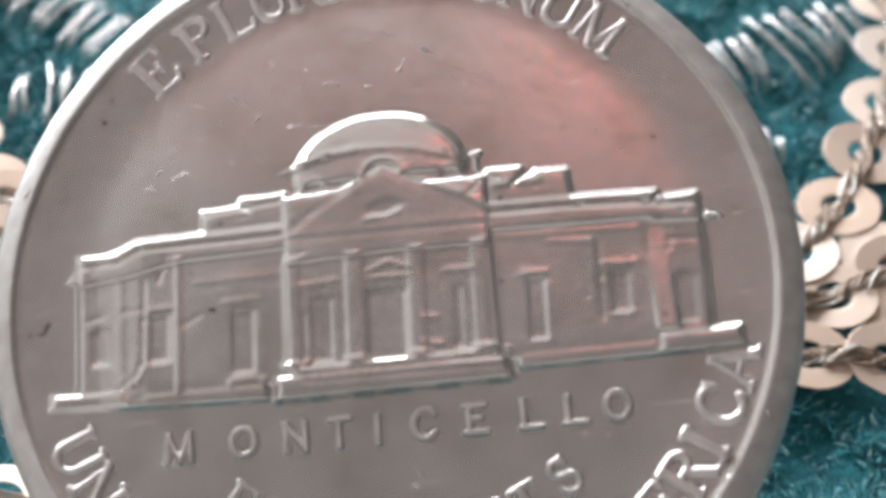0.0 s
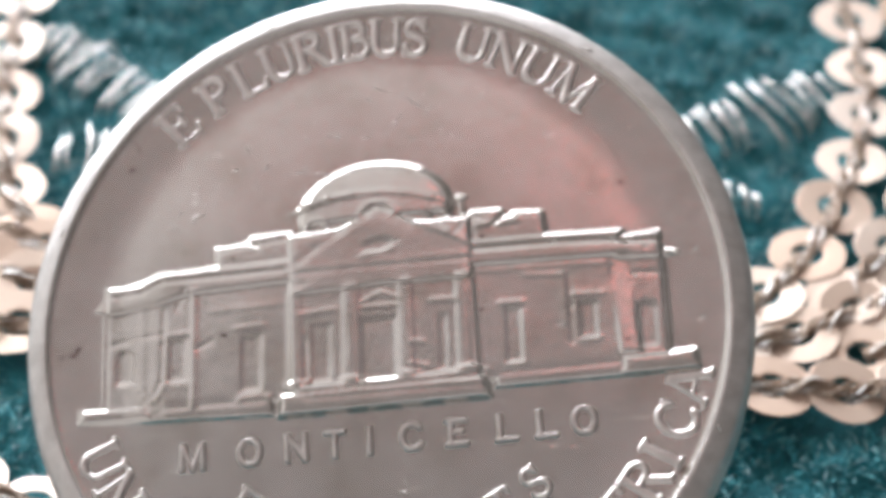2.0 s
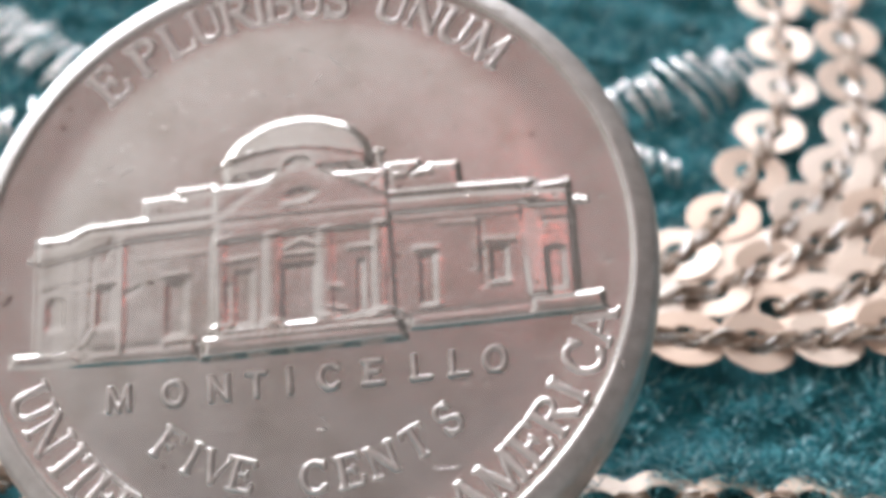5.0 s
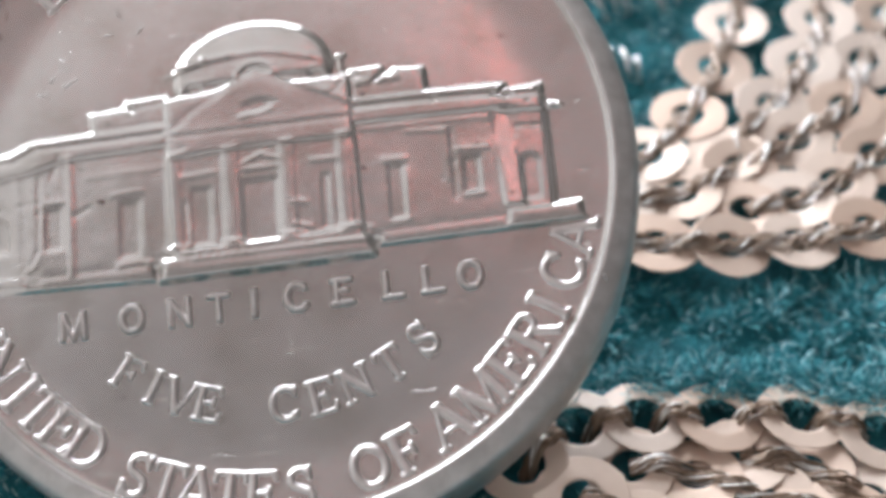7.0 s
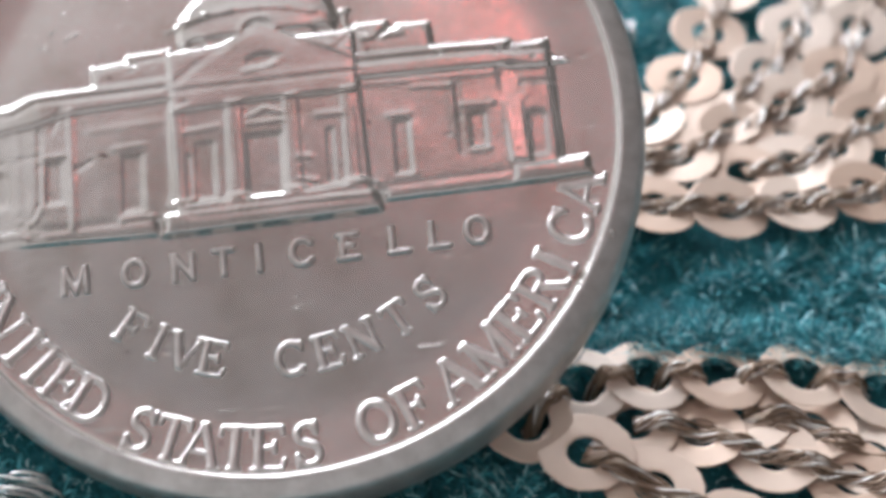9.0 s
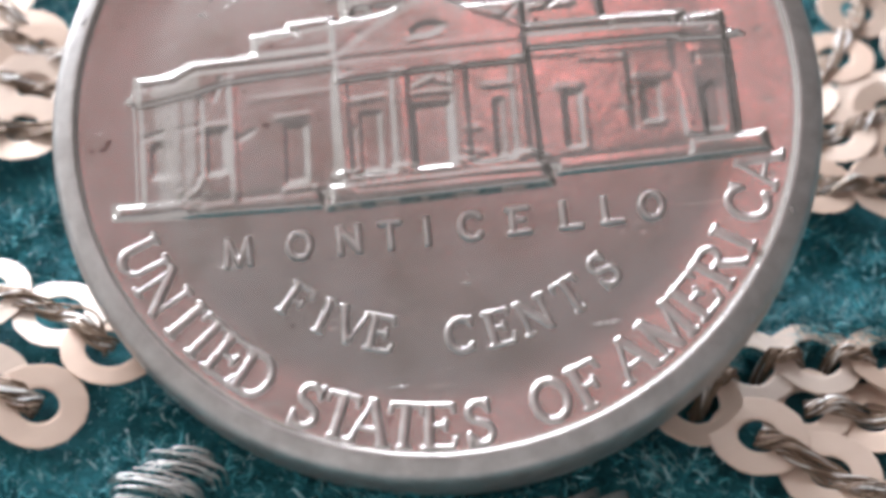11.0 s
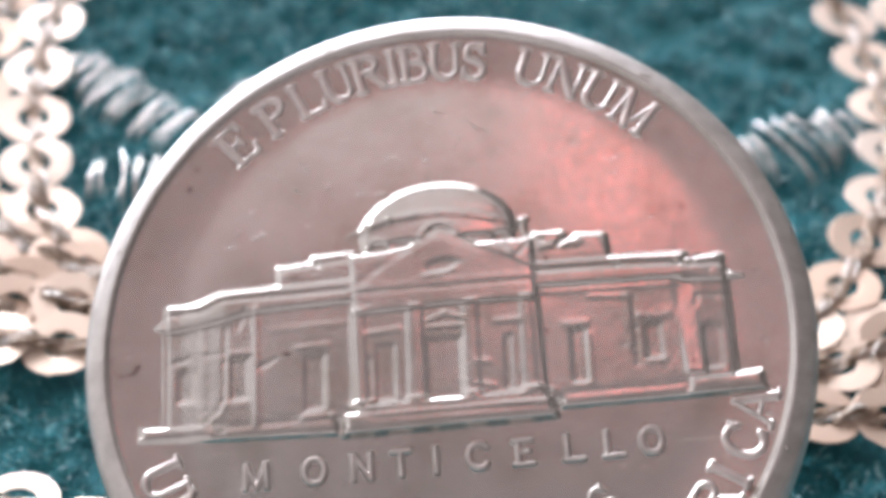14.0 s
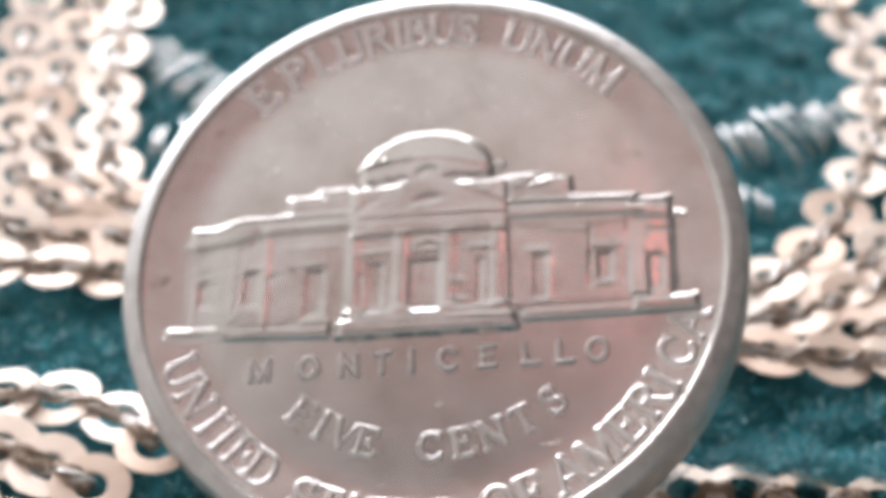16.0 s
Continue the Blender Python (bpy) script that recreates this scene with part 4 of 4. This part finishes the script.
# nicks and burrs that wear has left on the face: start and end of each
NICKS = [(0.00, 7.45, 0.67, 7.23), (1.09, 7.04, 1.84, 6.45), (-0.11, 7.09, 0.04, 6.98), (-1.87, 4.72, -1.39, 4.72), (-4.12, 6.05, -3.75, 5.60), (-3.39, 5.0, -3.13, 5.27),
         (-6.14, 3.77, -5.93, 4.0), (-5.68, 3.6, -5.24, 3.84), (-6.47, 3.47, -6.08, 3.37), (-1.42, 5.94, -0.93, 5.91), (-4.41, 5.15, -4.1, 5.1), (0.88, 6.45, 0.66, 5.99),
         (-2.46, 4.78, -2.04, 4.8), (7.82, 5.05, 7.9, 5.0), (6.39, 3.13, 6.47, 3.1), (5.82, 3.77, 5.9, 3.75), (2.45, 5.54, 2.52, 5.5), (-0.34, 5.72, -0.03, 5.77),
         (0.35, -5.0, 0.5, -5.25), (0.25, -5.4, 0.5, -5.45), (3.6, -7.0, 4.4, -6.9), (-6.3, -4.2, -5.7, -4.25), (-2.0, -8.1, -1.4, -8.05)]
rn = random.Random(5)
RIM_NICKS = [(6.5, 7.85, 6.95, 7.75), (-3.1, 9.8, -2.9, 9.9), (9.25, -4.3, 9.35, -4.6), (-9.6, 3.7, -9.75, 3.5)]
SCUFFS = []
while len(SCUFFS) < 70:
    x, y = rn.uniform(-7, 7), rn.uniform(2.9, 7.6)
    if math.hypot(x, y) < 7.9 and (abs(x) > 2.9 or y > 5.7) and y > 3.4 + 0.06 * x:
        L, turn = rn.uniform(0.04, 0.22), rn.gauss(-0.5, 0.7)
        SCUFFS.append((x, y, x + L * math.cos(turn), y + L * math.sin(turn)))
for x0, y0, x1, y1 in NICKS + RIM_NICKS + SCUFFS:
    up_z = 0.2 if math.hypot(x0, y0) > 10 else float(dish(math.hypot(x0, y0)))
    L, turn = math.hypot(x1 - x0, y1 - y0) / 2 + 0.04, math.atan2(y1 - y0, x1 - x0)
    wd_, hg = rn.uniform(0.035, 0.065), rn.uniform(0.028, 0.045)
    if (x0, y0, x1, y1) in SCUFFS:
        wd_, hg = 0.6 * wd_, 0.45 * hg
    vs, fs, m_ = [], [], 12
    for i in range(m_ + 1):
        u = -1 + 2 * i / m_
        full = math.sqrt(max(0.0, 1 - u * u)) * (0.75 + 0.25 * math.sin(5 * u + L * 40))
        bend = 0.1 * L * math.sin(2.2 * u + L * 9)
        for k in range(7):
            a = math.pi * k / 6
            px, py = u * L, bend + wd_ * full * math.cos(a)
            vs.append(((x0 + x1) / 2 + px * math.cos(turn) - py * math.sin(turn), (y0 + y1) / 2 + px * math.sin(turn) + py * math.cos(turn), up_z - 0.004 + hg * full * math.sin(a)))
    fs = [(i * 7 + k, (i + 1) * 7 + k, (i + 1) * 7 + k + 1, i * 7 + k + 1) for i in range(m_) for k in range(6)]
    mesh_object("nick", np.array(vs) * MM, fs, NICKEL, coin, smooth=True)

# ---- overhead: unseen red glow, red cards and grey boards added for coin reflections ----
# Added unseen lamp shape, standing in for the unknown red source the coin reflects.
lamp = tagged(new("red_reflection_source"), "unseen oval red glow added for red reflections in the coin", "lamp")
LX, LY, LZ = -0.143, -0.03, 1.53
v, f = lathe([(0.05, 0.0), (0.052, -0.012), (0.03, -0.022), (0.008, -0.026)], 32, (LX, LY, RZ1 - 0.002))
mesh_object("rose", v, f, WHITE, lamp, "white mount of the added red glow", smooth=True)
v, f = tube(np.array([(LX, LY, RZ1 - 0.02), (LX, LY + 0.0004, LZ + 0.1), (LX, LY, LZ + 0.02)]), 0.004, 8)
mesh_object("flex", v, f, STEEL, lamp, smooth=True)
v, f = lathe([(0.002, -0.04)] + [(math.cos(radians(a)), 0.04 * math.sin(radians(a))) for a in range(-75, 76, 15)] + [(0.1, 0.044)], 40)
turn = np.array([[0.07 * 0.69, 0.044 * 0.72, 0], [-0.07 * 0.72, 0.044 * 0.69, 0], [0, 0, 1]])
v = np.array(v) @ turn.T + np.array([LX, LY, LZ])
mesh_object("shade", v, f, GLOW, lamp, "red glowing body of the added source", smooth=True)

# Red cards added overhead, out of view, to spread pink over the coin's reflections.
RED_CARD, nt, b = material("dull_red_card", (0.5, 0.12, 0.11), 0.9)
nt.links.new(ramp(nt, noise_node(nt, 60, 5).outputs[0], [(0.3, (0.34, 0.09, 0.08)), (0.7, (0.44, 0.13, 0.12))]).outputs[0], b.inputs["Base Color"])
bump(nt, b, noise_node(nt, 900, 3).outputs[0], 0.001, 0.4)
canopy = tagged(new("red_reflection_cards"), "unseen dull red panels added to redden reflections in the coin", "canopy")
for x0, x1, y0, y1, z in ((-0.64, -0.3, -0.12, -0.03, 1.6), (-0.296, -0.2, -0.18, -0.1, 1.6)):
    part("red_card", box_bm(x0, x1, y0, y1, z, z + 0.02, 0.008), RED_CARD, canopy)
    for x in (x0 + 0.03, x1 - 0.03):
        v, f = tube(np.array([(x, (y0 + y1) / 2, z + 0.018), (x, (y0 + y1) / 2 + 0.0002, z + 0.05), (x, (y0 + y1) / 2, RZ1 + 0.002)]), 0.002, 6)
        mesh_object("cord", v, f, STEEL, canopy, smooth=True)

# Unseen grey boards, added to darken part of what the coin reflects.
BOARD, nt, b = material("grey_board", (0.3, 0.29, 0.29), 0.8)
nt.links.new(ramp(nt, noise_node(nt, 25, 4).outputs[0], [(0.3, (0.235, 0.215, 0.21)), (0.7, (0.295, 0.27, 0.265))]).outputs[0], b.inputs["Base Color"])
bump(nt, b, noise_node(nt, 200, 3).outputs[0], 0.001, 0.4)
panel = tagged(new("grey_reflection_boards"), "unseen grey boards added to darken reflections in the coin", "ceiling panel")
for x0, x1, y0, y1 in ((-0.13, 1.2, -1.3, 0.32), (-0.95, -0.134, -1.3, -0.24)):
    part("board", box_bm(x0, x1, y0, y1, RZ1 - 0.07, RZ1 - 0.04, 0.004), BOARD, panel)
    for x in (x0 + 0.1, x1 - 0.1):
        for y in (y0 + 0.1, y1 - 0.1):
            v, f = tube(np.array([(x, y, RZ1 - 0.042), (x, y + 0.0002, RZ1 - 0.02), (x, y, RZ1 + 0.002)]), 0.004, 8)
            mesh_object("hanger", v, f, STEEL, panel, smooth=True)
